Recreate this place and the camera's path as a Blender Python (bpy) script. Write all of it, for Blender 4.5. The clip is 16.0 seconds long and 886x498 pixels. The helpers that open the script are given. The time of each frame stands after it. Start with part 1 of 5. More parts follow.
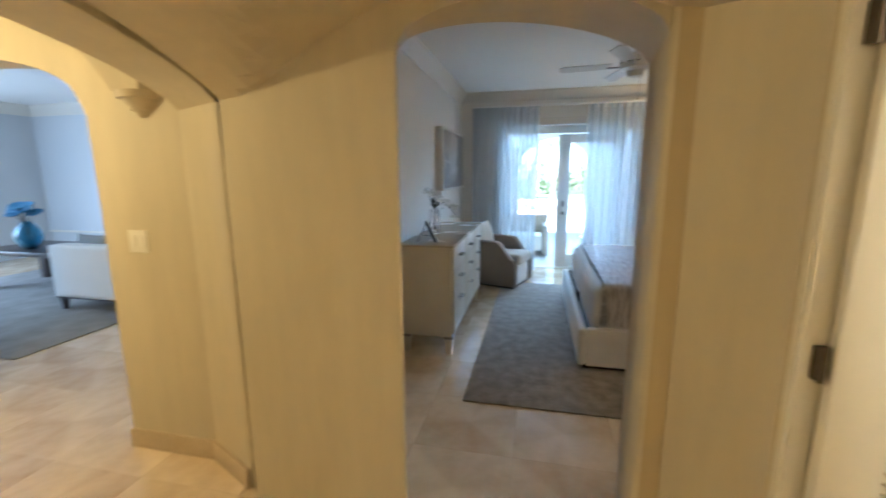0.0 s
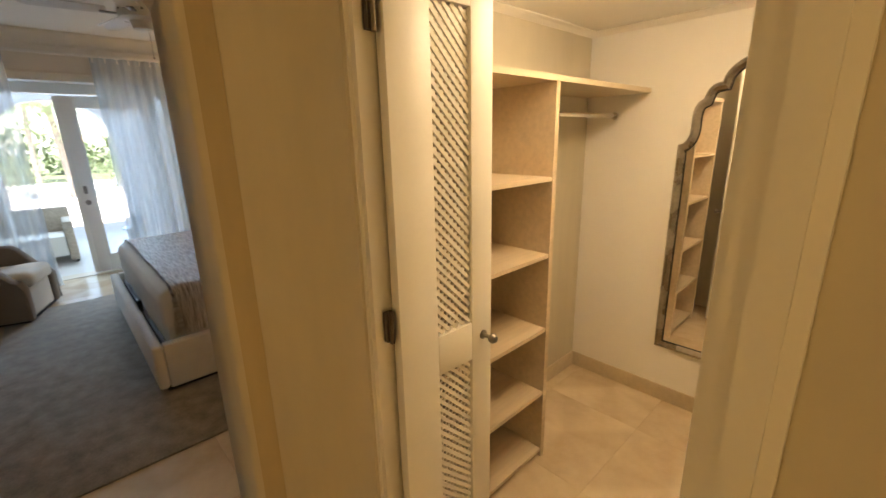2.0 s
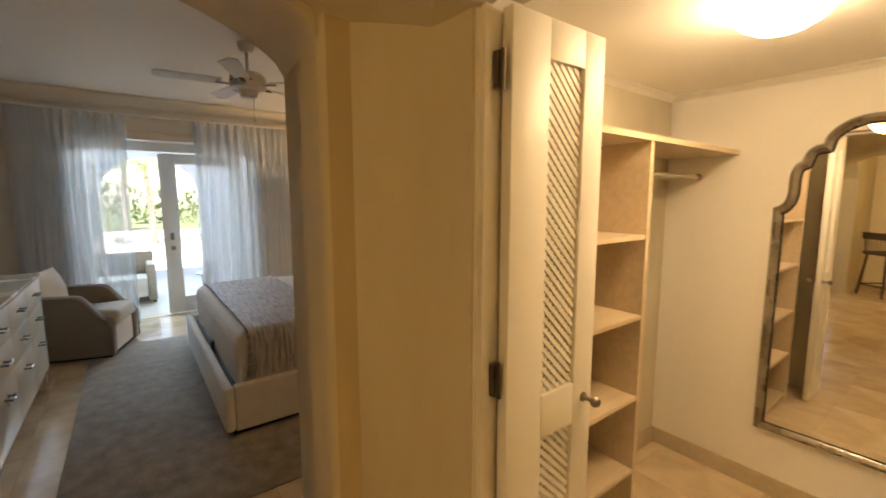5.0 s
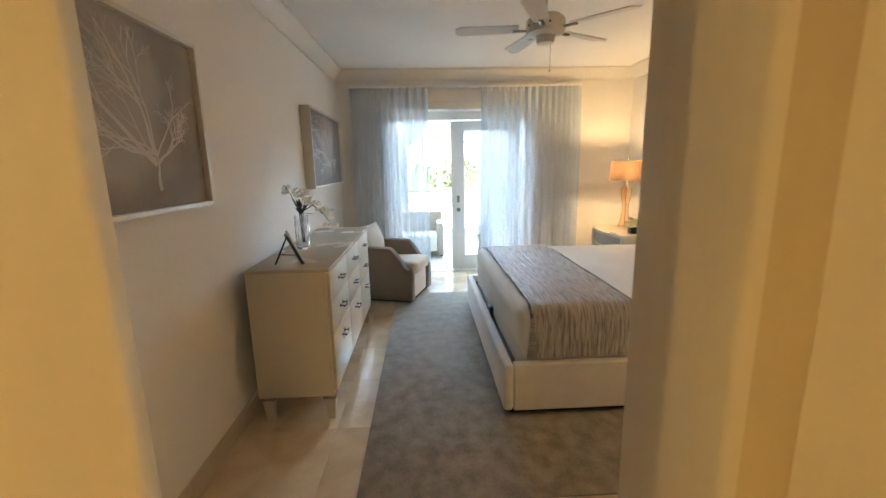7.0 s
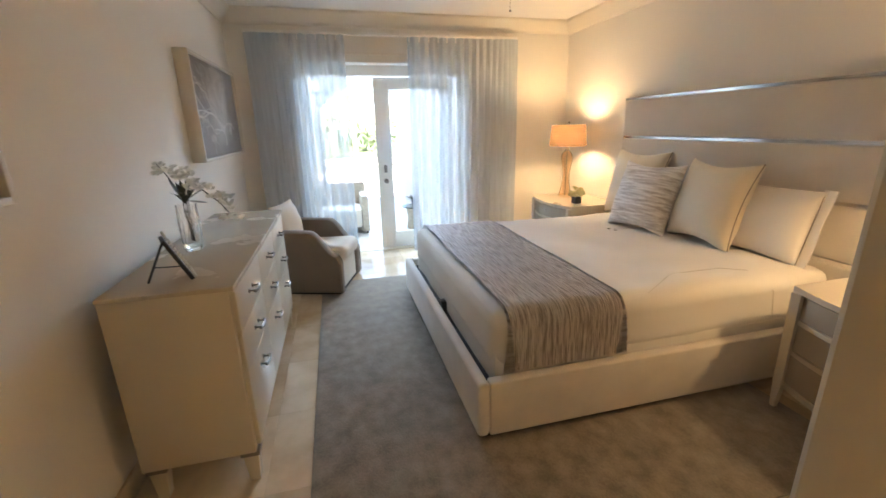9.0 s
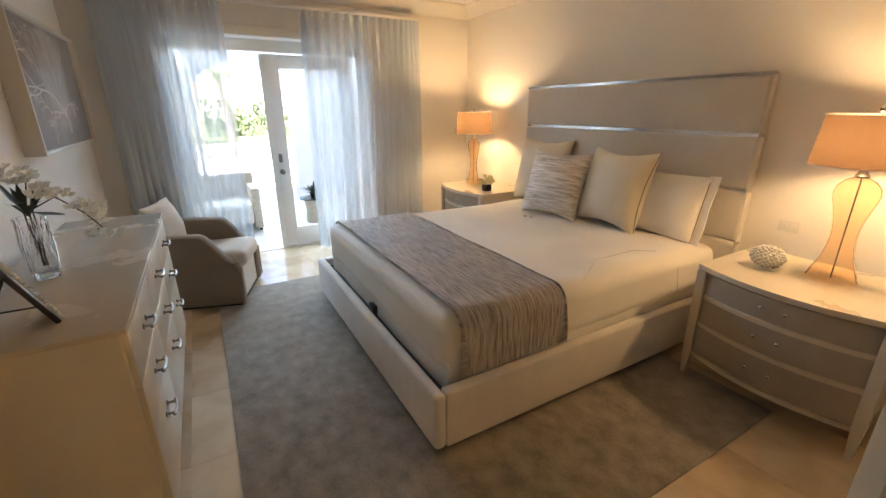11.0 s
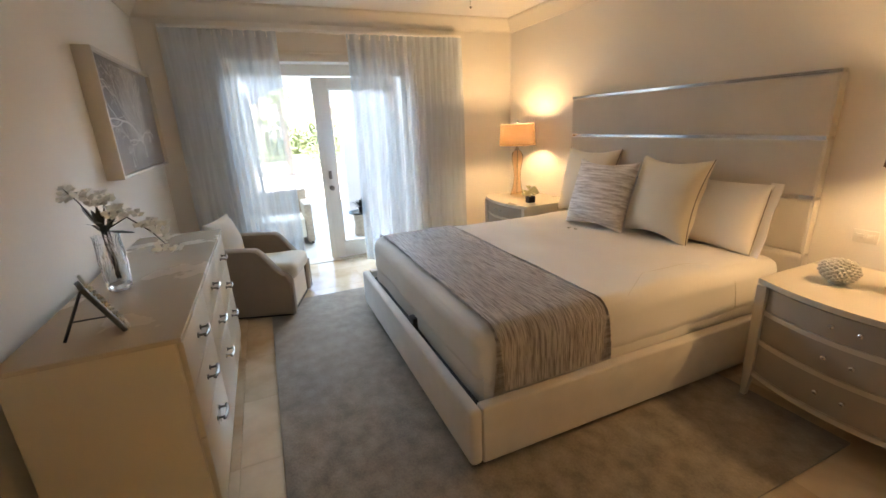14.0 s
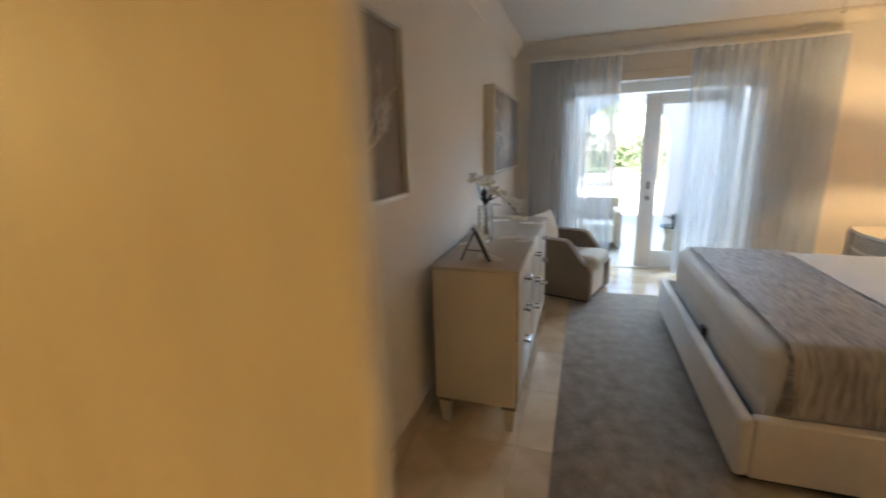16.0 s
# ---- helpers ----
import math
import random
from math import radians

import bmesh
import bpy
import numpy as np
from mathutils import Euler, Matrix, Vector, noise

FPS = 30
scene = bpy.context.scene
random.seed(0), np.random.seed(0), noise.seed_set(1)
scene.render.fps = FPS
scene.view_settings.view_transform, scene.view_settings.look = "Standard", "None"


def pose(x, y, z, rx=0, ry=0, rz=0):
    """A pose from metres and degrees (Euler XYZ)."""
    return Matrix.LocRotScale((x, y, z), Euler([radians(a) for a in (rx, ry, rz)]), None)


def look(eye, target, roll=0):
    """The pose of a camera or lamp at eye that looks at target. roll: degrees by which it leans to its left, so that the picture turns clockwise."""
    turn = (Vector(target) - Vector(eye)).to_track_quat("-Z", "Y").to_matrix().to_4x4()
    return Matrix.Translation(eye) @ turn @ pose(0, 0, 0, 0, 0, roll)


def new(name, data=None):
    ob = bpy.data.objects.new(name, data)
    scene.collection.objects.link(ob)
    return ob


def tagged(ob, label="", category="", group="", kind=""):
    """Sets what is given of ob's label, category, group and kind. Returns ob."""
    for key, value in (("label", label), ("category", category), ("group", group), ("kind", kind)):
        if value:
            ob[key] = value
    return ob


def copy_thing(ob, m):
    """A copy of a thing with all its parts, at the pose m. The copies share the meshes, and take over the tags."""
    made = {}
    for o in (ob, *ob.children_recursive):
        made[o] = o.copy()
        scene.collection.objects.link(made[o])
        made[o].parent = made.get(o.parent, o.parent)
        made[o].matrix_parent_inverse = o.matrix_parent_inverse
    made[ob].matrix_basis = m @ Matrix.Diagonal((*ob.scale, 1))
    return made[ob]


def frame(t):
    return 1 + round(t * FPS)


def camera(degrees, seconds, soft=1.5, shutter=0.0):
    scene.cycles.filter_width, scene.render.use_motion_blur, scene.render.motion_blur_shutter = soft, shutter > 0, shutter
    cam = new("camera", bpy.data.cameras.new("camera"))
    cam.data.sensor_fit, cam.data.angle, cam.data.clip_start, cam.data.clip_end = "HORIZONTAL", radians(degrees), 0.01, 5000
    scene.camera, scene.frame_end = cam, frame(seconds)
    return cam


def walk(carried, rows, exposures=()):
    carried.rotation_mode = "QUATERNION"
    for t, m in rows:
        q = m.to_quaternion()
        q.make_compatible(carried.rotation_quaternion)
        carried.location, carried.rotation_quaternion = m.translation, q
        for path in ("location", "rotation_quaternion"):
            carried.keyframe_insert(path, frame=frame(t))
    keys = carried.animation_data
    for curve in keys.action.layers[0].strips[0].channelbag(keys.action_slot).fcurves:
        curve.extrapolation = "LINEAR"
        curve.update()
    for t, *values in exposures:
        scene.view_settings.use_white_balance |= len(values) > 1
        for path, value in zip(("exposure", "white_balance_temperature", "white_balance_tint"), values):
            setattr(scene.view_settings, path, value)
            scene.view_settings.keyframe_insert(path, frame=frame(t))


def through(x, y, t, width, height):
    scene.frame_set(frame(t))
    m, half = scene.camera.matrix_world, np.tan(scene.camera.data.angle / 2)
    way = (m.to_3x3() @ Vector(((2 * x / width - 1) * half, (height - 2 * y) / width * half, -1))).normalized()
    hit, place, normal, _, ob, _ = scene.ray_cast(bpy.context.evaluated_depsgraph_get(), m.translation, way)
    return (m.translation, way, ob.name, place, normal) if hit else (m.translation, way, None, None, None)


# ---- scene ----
cam = camera(93.7, 16.0, shutter=0.35)
PATH = [
    (0, (1.24, -0.385, 1.612), (0.803, 1.534, 1.253), -0.4),
    (0.5, (1.327, -0.308, 1.643), (1.516, 1.649, 1.275), -0.1),
    (1, (1.389, -0.264, 1.631), (2.084, 1.564, 1.211), -0.3),
    (1.5, (1.394, -0.212, 1.63), (2.461, 1.407, 1.138), -0.9),
    (2, (1.336, -0.101, 1.646), (2.651, 1.311, 1.122), -1.4),
    (2.5, (1.281, -0.037, 1.641), (2.687, 1.288, 1.121), -0.9),
    (3, (1.257, -0.035, 1.639), (2.661, 1.297, 1.131), -0.5),
    (3.2, (1.254, -0.034, 1.636), (2.655, 1.299, 1.128), -0.4),
    (5.3, (1.161, 0.053, 1.611), (2.219, 1.741, 1.426), 1.5),
    (5.5, (1.144, 0.098, 1.601), (1.954, 1.913, 1.38), 1.1),
    (6, (1.15, 0.241, 1.584), (1.488, 2.192, 1.304), -0.5),
    (6.5, (1.187, 0.45, 1.602), (1.286, 2.419, 1.265), -1.3),
    (7, (1.135, 0.603, 1.588), (1.219, 2.563, 1.196), -1.2),
    (7.5, (1.018, 0.8, 1.602), (1.2, 2.749, 1.188), -1.0),
    (8, (0.979, 0.959, 1.601), (1.215, 2.893, 1.152), -1.3),
    (8.5, (0.995, 1.125, 1.616), (1.344, 3.029, 1.115), -1.4),
    (9, (1.007, 1.266, 1.612), (1.473, 3.128, 1.048), -1.3),
    (9.5, (0.952, 1.392, 1.623), (1.64, 3.151, 0.964), -0.2),
    (12, (0.834, 1.565, 1.645), (1.797, 3.205, 1.026), -0.6),
    (12.5, (0.829, 1.565, 1.65), (1.794, 3.209, 1.043), -1.0),
    (13, (0.83, 1.567, 1.653), (1.773, 3.227, 1.055), -1.4),
    (13.5, (0.848, 1.567, 1.656), (1.721, 3.267, 1.065), -1.9),
    (14, (0.898, 1.515, 1.655), (1.632, 3.283, 1.074), -2.6),
    (14.5, (1.012, 1.368, 1.678), (1.541, 3.21, 1.104), -3.8),
    (15, (1.058, 1.228, 1.674), (1.29, 3.141, 1.138), -3.8),
    (15.5, (1.005, 1.107, 1.659), (0.873, 3.039, 1.158), -3.0),
    (16, (0.851, 0.921, 1.641), (0.226, 2.763, 1.171), -1.9),
]
EXPOSURE = [
    (0.0, 3.4, 5000, 8),
    (1.0, 3.08, 5650, 12),
    (2.0, 2.85, 6400, 16),
    (3.2, 2.8, 6700, 18),
    (5.3, 2.95, 7000, 18),
    (6.3, 3.52, 6250, 13),
    (7.0, 3.7, 6150, 13),
    (8.5, 3.72, 6250, 16),
    (12.0, 3.42, 6720, 19),
    (14.0, 3.5, 6720, 19),
    (15.2, 3.74, 6800, 19),
    (16.0, 3.25, 6350, 17),
]
walk(cam, [(t, look(eye, target, roll)) for t, eye, target, roll in PATH], EXPOSURE)

# ---- world, sun and lamps ----
world = bpy.data.worlds.new("sky")
scene.world = world
world.use_nodes = True
wn = world.node_tree
sky = wn.nodes.new("ShaderNodeTexSky")
sky.sky_type = "NISHITA"
sky.sun_disc = False
sky.sun_elevation = radians(52)
sky.sun_rotation = radians(205)
wn.links.new(sky.outputs["Color"], wn.nodes["Background"].inputs["Color"])
wn.nodes["Background"].inputs["Strength"].default_value = 0.10


def lamp(name, kind, m, power, color, **settings):
    data = bpy.data.lights.new(name, kind)
    data.energy = power
    data.color = color
    for key, value in settings.items():
        if key == "size":
            data.size = value
        elif key == "size_y":
            data.shape = "RECTANGLE"
            data.size_y = value
        elif key == "radius":
            data.shadow_soft_size = value
        elif key == "angle":
            data.angle = value
    ob = new(name, data)
    ob.matrix_world = m
    return ob


WARM = (1.0, 0.66, 0.30)
WARM_HALL = (1.0, 0.68, 0.25)
lamp("sun", "SUN", look((2.0, 6.0, 20.0), (1.2, 15.0, 0.0)), 3.6, (1.0, 0.97, 0.93), angle=radians(0.5))
# added area lamp above the loggia arch, stands in for sky light through the garden doors
lamp("garden_sky_fill", "AREA", look((1.9, 9.72, 2.88), (1.9, 2.0, 0.9)), 43.0, (0.54, 0.78, 1.0), size=5.2, size_y=0.4)
# added daylight fill of the living room, before an unseen assumed window opening
lamp("living_daylight_fill", "AREA", look((-8.3, 2.2, 1.6), (-4.0, 3.6, 1.0)), 14.0, (0.72, 0.86, 1.0), size=2.2, size_y=1.8)
# bulbs
lamp("closet_bulb", "POINT", pose(2.82, 0.47, 2.10), 0.55, WARM_HALL, radius=0.09)
# added fill without a fixture, brightens the closet floor and door
lamp("closet_floor_fill", "AREA", pose(2.80, 0.27, 2.212), 0.85, WARM_HALL, size=0.16, size_y=0.16)
# warm lamplight of hall and passage; sources unseen, places assumed, no fixtures
lamp("hall_bulb", "POINT", pose(1.25, -1.3, 1.86), 1.2, WARM_HALL, radius=0.07)
lamp("passage_bulb", "POINT", pose(-1.9, 0.3, 2.02), 7.6, WARM_HALL, radius=0.07)
lamp("lamp_bulb", "POINT", pose(3.72, 2.33, 1.47), 3.0, WARM, radius=0.06)
lamp("lamp_bulb", "POINT", pose(3.75, 5.90, 1.50), 3.7, WARM, radius=0.06)


# ---- materials ----
def material(name, color, rough=0.6, metal=0.0, var=0.08, scale=3.0, grain=60.0, bump=0.0, spec=0.5, sheen=0.0, stretch=(1, 1, 1), color2=None, piece=0.0, span=(0.4, 1.0)):
    """Principled surface with two scales of variation and fine relief."""
    mat = bpy.data.materials.new(name)
    mat.use_nodes = True
    nt = mat.node_tree
    p = nt.nodes["Principled BSDF"]
    p.inputs["Roughness"].default_value = rough
    p.inputs["Metallic"].default_value = metal
    p.inputs["Specular IOR Level"].default_value = spec
    p.inputs["Sheen Weight"].default_value = sheen
    tc = nt.nodes.new("ShaderNodeTexCoord")
    mp = nt.nodes.new("ShaderNodeMapping")
    mp.inputs["Scale"].default_value = stretch
    nt.links.new(tc.outputs["Object"], mp.inputs["Vector"])
    n1 = nt.nodes.new("ShaderNodeTexNoise")
    n1.inputs["Scale"].default_value = scale
    n1.inputs["Detail"].default_value = 6
    n2 = nt.nodes.new("ShaderNodeTexNoise")
    n2.inputs["Scale"].default_value = grain
    n2.inputs["Detail"].default_value = 3
    nt.links.new(mp.outputs[0], n1.inputs["Vector"])
    nt.links.new(mp.outputs[0], n2.inputs["Vector"])
    add = nt.nodes.new("ShaderNodeMath")
    add.operation = "MULTIPLY_ADD"
    add.inputs[1].default_value = 0.4
    nt.links.new(n2.outputs["Fac"], add.inputs[0])
    nt.links.new(n1.outputs["Fac"], add.inputs[2])
    source = add.outputs[0]
    if piece:
        info = nt.nodes.new("ShaderNodeObjectInfo")
        pc = nt.nodes.new("ShaderNodeMath")
        pc.operation = "MULTIPLY_ADD"
        pc.inputs[1].default_value = piece
        nt.links.new(info.outputs["Random"], pc.inputs[0])
        nt.links.new(source, pc.inputs[2])
        source = pc.outputs[0]
    ramp = nt.nodes.new("ShaderNodeMapRange")
    ramp.inputs["From Min"].default_value = span[0]
    ramp.inputs["From Max"].default_value = span[1] + piece
    nt.links.new(source, ramp.inputs["Value"])
    mix = nt.nodes.new("ShaderNodeMix")
    mix.data_type = "RGBA"
    c2 = color2 or tuple(c * (1 - 2 * var) for c in color)
    mix.inputs["A"].default_value = (*c2, 1)
    mix.inputs["B"].default_value = (*color, 1)
    nt.links.new(ramp.outputs[0], mix.inputs["Factor"])
    nt.links.new(mix.outputs["Result"], p.inputs["Base Color"])
    rr = nt.nodes.new("ShaderNodeMapRange")
    rr.inputs["To Min"].default_value = max(0.02, rough - 0.08)
    rr.inputs["To Max"].default_value = min(1.0, rough + 0.08)
    nt.links.new(n1.outputs["Fac"], rr.inputs["Value"])
    nt.links.new(rr.outputs[0], p.inputs["Roughness"])
    if bump:
        b = nt.nodes.new("ShaderNodeBump")
        b.inputs["Strength"].default_value = 1.0
        b.inputs["Distance"].default_value = bump
        nt.links.new(add.outputs[0], b.inputs["Height"])
        nt.links.new(b.outputs[0], p.inputs["Normal"])
    return mat


def glass(name, color=(1, 1, 1), rough=0.0, ior=1.45):
    mat = bpy.data.materials.new(name)
    mat.use_nodes = True
    p = mat.node_tree.nodes["Principled BSDF"]
    p.inputs["Base Color"].default_value = (*color, 1)
    p.inputs["Roughness"].default_value = rough
    p.inputs["IOR"].default_value = ior
    p.inputs["Transmission Weight"].default_value = 1.0
    return mat


def fabric_sheer(name, color, through, clear):
    """Thin cloth: part scatters light through, part leaves it clear."""
    mat = bpy.data.materials.new(name)
    mat.use_nodes = True
    nt = mat.node_tree
    out = nt.nodes["Material Output"]
    nt.nodes.remove(nt.nodes["Principled BSDF"])
    dif = nt.nodes.new("ShaderNodeBsdfDiffuse")
    trl = nt.nodes.new("ShaderNodeBsdfTranslucent")
    clr = nt.nodes.new("ShaderNodeBsdfTransparent")
    dif.inputs["Color"].default_value = trl.inputs["Color"].default_value = (*color, 1)
    m1 = nt.nodes.new("ShaderNodeMixShader")
    m1.inputs[0].default_value = through
    m2 = nt.nodes.new("ShaderNodeMixShader")
    tc = nt.nodes.new("ShaderNodeTexCoord")
    wv = nt.nodes.new("ShaderNodeTexNoise")
    wv.inputs["Scale"].default_value = 40
    mpn = nt.nodes.new("ShaderNodeMapping")
    mpn.inputs["Scale"].default_value = (1, 1, 0.06)
    nt.links.new(tc.outputs["Object"], mpn.inputs["Vector"])
    nt.links.new(mpn.outputs[0], wv.inputs["Vector"])
    mr = nt.nodes.new("ShaderNodeMapRange")
    mr.inputs["From Min"].default_value = 0.3
    mr.inputs["From Max"].default_value = 0.7
    mr.inputs["To Min"].default_value = clear * 0.88
    mr.inputs["To Max"].default_value = clear * 1.12
    nt.links.new(wv.outputs["Fac"], mr.inputs["Value"])
    nt.links.new(mr.outputs[0], m2.inputs[0])
    nt.links.new(dif.outputs[0], m1.inputs[1])
    nt.links.new(trl.outputs[0], m1.inputs[2])
    nt.links.new(m1.outputs[0], m2.inputs[1])
    nt.links.new(clr.outputs[0], m2.inputs[2])
    nt.links.new(m2.outputs[0], out.inputs["Surface"])
    return mat


def emitter(name, color, strength):
    mat = bpy.data.materials.new(name)
    mat.use_nodes = True
    p = mat.node_tree.nodes["Principled BSDF"]
    p.inputs["Base Color"].default_value = (*color, 1)
    p.inputs["Emission Color"].default_value = (*color, 1)
    p.inputs["Emission Strength"].default_value = strength
    return mat


M_WALL = material("wall_paint", (0.85, 0.815, 0.75), 0.7, var=0.02, scale=1.2, grain=90, bump=0.0008)
M_HALL = material("hall_plaster", (0.64, 0.57, 0.43), 0.62, var=0.09, scale=3.0, grain=14, bump=0.003, stretch=(1, 1, 0.22))
M_GOLDSTRIP = material("golden_strip", (0.60, 0.49, 0.30), 0.6, var=0.16, scale=2.5, grain=14, bump=0.002, stretch=(1, 1, 0.2))
M_CEIL = material("ceiling_paint", (0.88, 0.865, 0.83), 0.8, var=0.02, scale=1.0, grain=120, bump=0.0006)
M_TRIM = material("trim_paint", (0.80, 0.76, 0.68), 0.45, var=0.03, scale=2.0, grain=80, bump=0.0003)
M_STONEBASE = material("baseboard_stone", (0.58, 0.47, 0.32), 0.45, var=0.12, scale=5, grain=40)
M_TILE = material("marble_tile", (0.78, 0.65, 0.47), 0.16, var=0.1, scale=2.6, grain=8, color2=(0.46, 0.33, 0.20), piece=0.25, span=(0.5, 0.88))
M_GROUT = material("tile_joint", (0.66, 0.54, 0.39), 0.8, var=0.1, scale=8)
M_RUG = material("rug_wool", (0.33, 0.285, 0.225), 0.95, var=0.3, scale=11, grain=110, bump=0.005, sheen=0.3, color2=(0.17, 0.145, 0.115), span=(0.48, 0.92), stretch=(1.0, 0.8, 1.0))
M_LACQUER = material("cream_lacquer", (0.66, 0.595, 0.475), 0.3, var=0.03, scale=2, grain=150)
M_LACQUER_TOP = material("lacquer_top", (0.58, 0.51, 0.40), 0.26, var=0.04, scale=3, grain=120)
M_SILVER = material("brushed_silver", (0.30, 0.27, 0.24), 0.32, metal=1.0, var=0.08, scale=4, grain=200)
M_DARKMETAL = material("aged_metal", (0.16, 0.13, 0.10), 0.4, metal=0.9, var=0.2, scale=20)
M_PEWTER = material("antique_silver_leaf", (0.50, 0.45, 0.38), 0.28, metal=1.0, var=0.25, scale=9, grain=60)
M_BLACK = material("black_lacquer", (0.02, 0.018, 0.016), 0.4, var=0.2)
M_TAUPE = material("taupe_linen", (0.27, 0.22, 0.17), 0.95, var=0.08, scale=4, grain=260, bump=0.0012, sheen=0.2)
M_CREAMCLOTH = material("cream_linen", (0.74, 0.69, 0.60), 0.95, var=0.04, scale=4, grain=240, bump=0.001, sheen=0.2)
M_BEIGECLOTH = material("beige_silk", (0.83, 0.75, 0.59), 0.6, var=0.05, scale=4, grain=240, bump=0.0006, sheen=0.3)
M_SHEET = material("white_cotton", (0.87, 0.84, 0.79), 0.9, var=0.03, scale=3, grain=200, bump=0.0012)
M_VELVET = material("grey_velvet", (0.79, 0.73, 0.65), 0.75, var=0.08, scale=6, grain=220, bump=0.0008, sheen=0.5)
M_HEAD = material("headboard_fabric", (0.66, 0.62, 0.56), 0.6, var=0.06, scale=3, grain=260, bump=0.0006, sheen=0.5)
M_CHROME = material("polished_chrome", (0.78, 0.77, 0.75), 0.12, metal=1.0, var=0.03)
M_RUNNER = material("ribbed_runner", (0.96, 0.91, 0.87), 0.45, var=0.2, scale=9, grain=34, bump=0.004, sheen=0.2, stretch=(13.0, 0.8, 0.8), color2=(0.40, 0.335, 0.305), span=(0.52, 0.80))
M_PATTERN = material("ribbed_pillow", (0.90, 0.88, 0.86), 0.5, var=0.2, scale=9, grain=70, bump=0.003, sheen=0.2, stretch=(1.0, 0.6, 6.0), color2=(0.46, 0.41, 0.38), span=(0.50, 0.84))
M_DRAWER = material("shagreen_drawer", (0.42, 0.36, 0.28), 0.5, var=0.08, scale=4, grain=240, bump=0.0006)
M_PULL = material("aged_pewter_pull", (0.20, 0.185, 0.16), 0.32, metal=0.85, var=0.12, scale=20)
M_AMBER = glass("amber_glass", (1.0, 0.86, 0.69), 0.15, 1.07)
M_CLEAR = glass("clear_glass")
M_BLUEGLASS = glass("blue_glass", (0.30, 0.58, 0.74), 0.05)
M_PANE = glass("window_pane", (1, 1, 1), 0.0, 1.02)
M_SHADE = fabric_sheer("lamp_shade_linen", (0.066, 0.040, 0.023), 0.7, 0.0)
M_SHEER = fabric_sheer("sheer_curtain", (0.80, 0.87, 0.94), 0.11, 0.38)
M_GLOBE = emitter("lit_globe", (1.0, 0.82, 0.55), 4.0)
M_MIRROR = material("mirror_silvering", (0.92, 0.92, 0.92), 0.0, metal=1.0, var=0.0)
M_MIRROR.node_tree.nodes["Principled BSDF"].inputs["Roughness"].default_value = 0.0
for link in list(M_MIRROR.node_tree.links):
    if link.to_socket.name == "Roughness":
        M_MIRROR.node_tree.links.remove(link)
M_SHELF = material("maple_shelf", (0.72, 0.58, 0.40), 0.5, var=0.1, scale=3, grain=40, stretch=(1, 14, 14))
M_CANVAS = material("painted_canvas", (0.36, 0.33, 0.30), 0.7, var=0.18, scale=2.2, grain=90, bump=0.0004, color2=(0.22, 0.20, 0.18))
M_CORAL = material("coral_paint", (0.74, 0.70, 0.65), 0.7, var=0.1, scale=12)
M_FRAME = material("champagne_frame", (0.70, 0.66, 0.58), 0.35, metal=0.35, var=0.05, scale=5)
M_PETAL = fabric_sheer("orchid_petal", (0.90, 0.88, 0.80), 0.4, 0.0)
M_LEAF = material("dark_leaf", (0.05, 0.055, 0.035), 0.4, var=0.2, scale=15)
M_STEM = material("brown_stem", (0.07, 0.05, 0.03), 0.7, var=0.2, scale=20)
M_CORALWHITE = material("white_coral", (0.74, 0.72, 0.68), 0.8, var=0.1, scale=30, bump=0.001)
M_POSY = material("yellow_posy", (0.74, 0.71, 0.42), 0.7, var=0.15, scale=40)
M_DARKWOOD = material("dark_wood", (0.045, 0.030, 0.024), 0.35, var=0.2, scale=3, stretch=(1, 10, 10))
M_SOFA = material("white_sofa_cloth", (0.78, 0.77, 0.74), 0.95, var=0.03, scale=4, grain=200, bump=0.001)
M_GREYCUSHION = material("grey_cushion", (0.25, 0.26, 0.26), 0.9, var=0.1, scale=5)
M_LIVINGRUG = material("grey_rug", (0.33, 0.31, 0.28), 0.95, var=0.2, scale=4, grain=150, bump=0.005)
M_LIVINGWALL = material("pale_grey_paint", (0.62, 0.64, 0.66), 0.8, var=0.03, scale=1)
M_BLUEFLOWER = material("blue_petal", (0.08, 0.27, 0.48), 0.5, var=0.2, scale=20)
M_PLASTIC = material("white_plastic", (0.80, 0.77, 0.70), 0.4, var=0.02)
M_FANWHITE = material("fan_white", (0.72, 0.70, 0.66), 0.4, var=0.03)
M_PATIO = material("patio_stone", (0.50, 0.46, 0.40), 0.35, var=0.08, scale=2, piece=0.15)
M_STUCCO = material("white_stucco", (0.60, 0.58, 0.57), 0.85, var=0.04, scale=3, grain=60, bump=0.002)
M_WICKER = material("pale_wicker", (0.50, 0.42, 0.32), 0.8, var=0.2, scale=30, grain=120, bump=0.003)
M_GRASS = material("lawn", (0.16, 0.19, 0.08), 0.9, var=0.25, scale=2, grain=60, bump=0.01)
M_DRIVE = material("pale_paving", (0.60, 0.57, 0.50), 0.8, var=0.06, scale=1.5)
M_PALM = material("palm_leaf", (0.20, 0.25, 0.13), 0.5, var=0.2, scale=6)
def leafy(mat, share):
    """Lets part of the light pass through the blades."""
    nt = mat.node_tree
    trl = nt.nodes.new("ShaderNodeBsdfTranslucent")
    trl.inputs["Color"].default_value = (0.34, 0.40, 0.20, 1)
    mx = nt.nodes.new("ShaderNodeMixShader")
    mx.inputs[0].default_value = share
    nt.links.new(nt.nodes["Principled BSDF"].outputs[0], mx.inputs[1])
    nt.links.new(trl.outputs[0], mx.inputs[2])
    nt.links.new(mx.outputs[0], nt.nodes["Material Output"].inputs["Surface"])


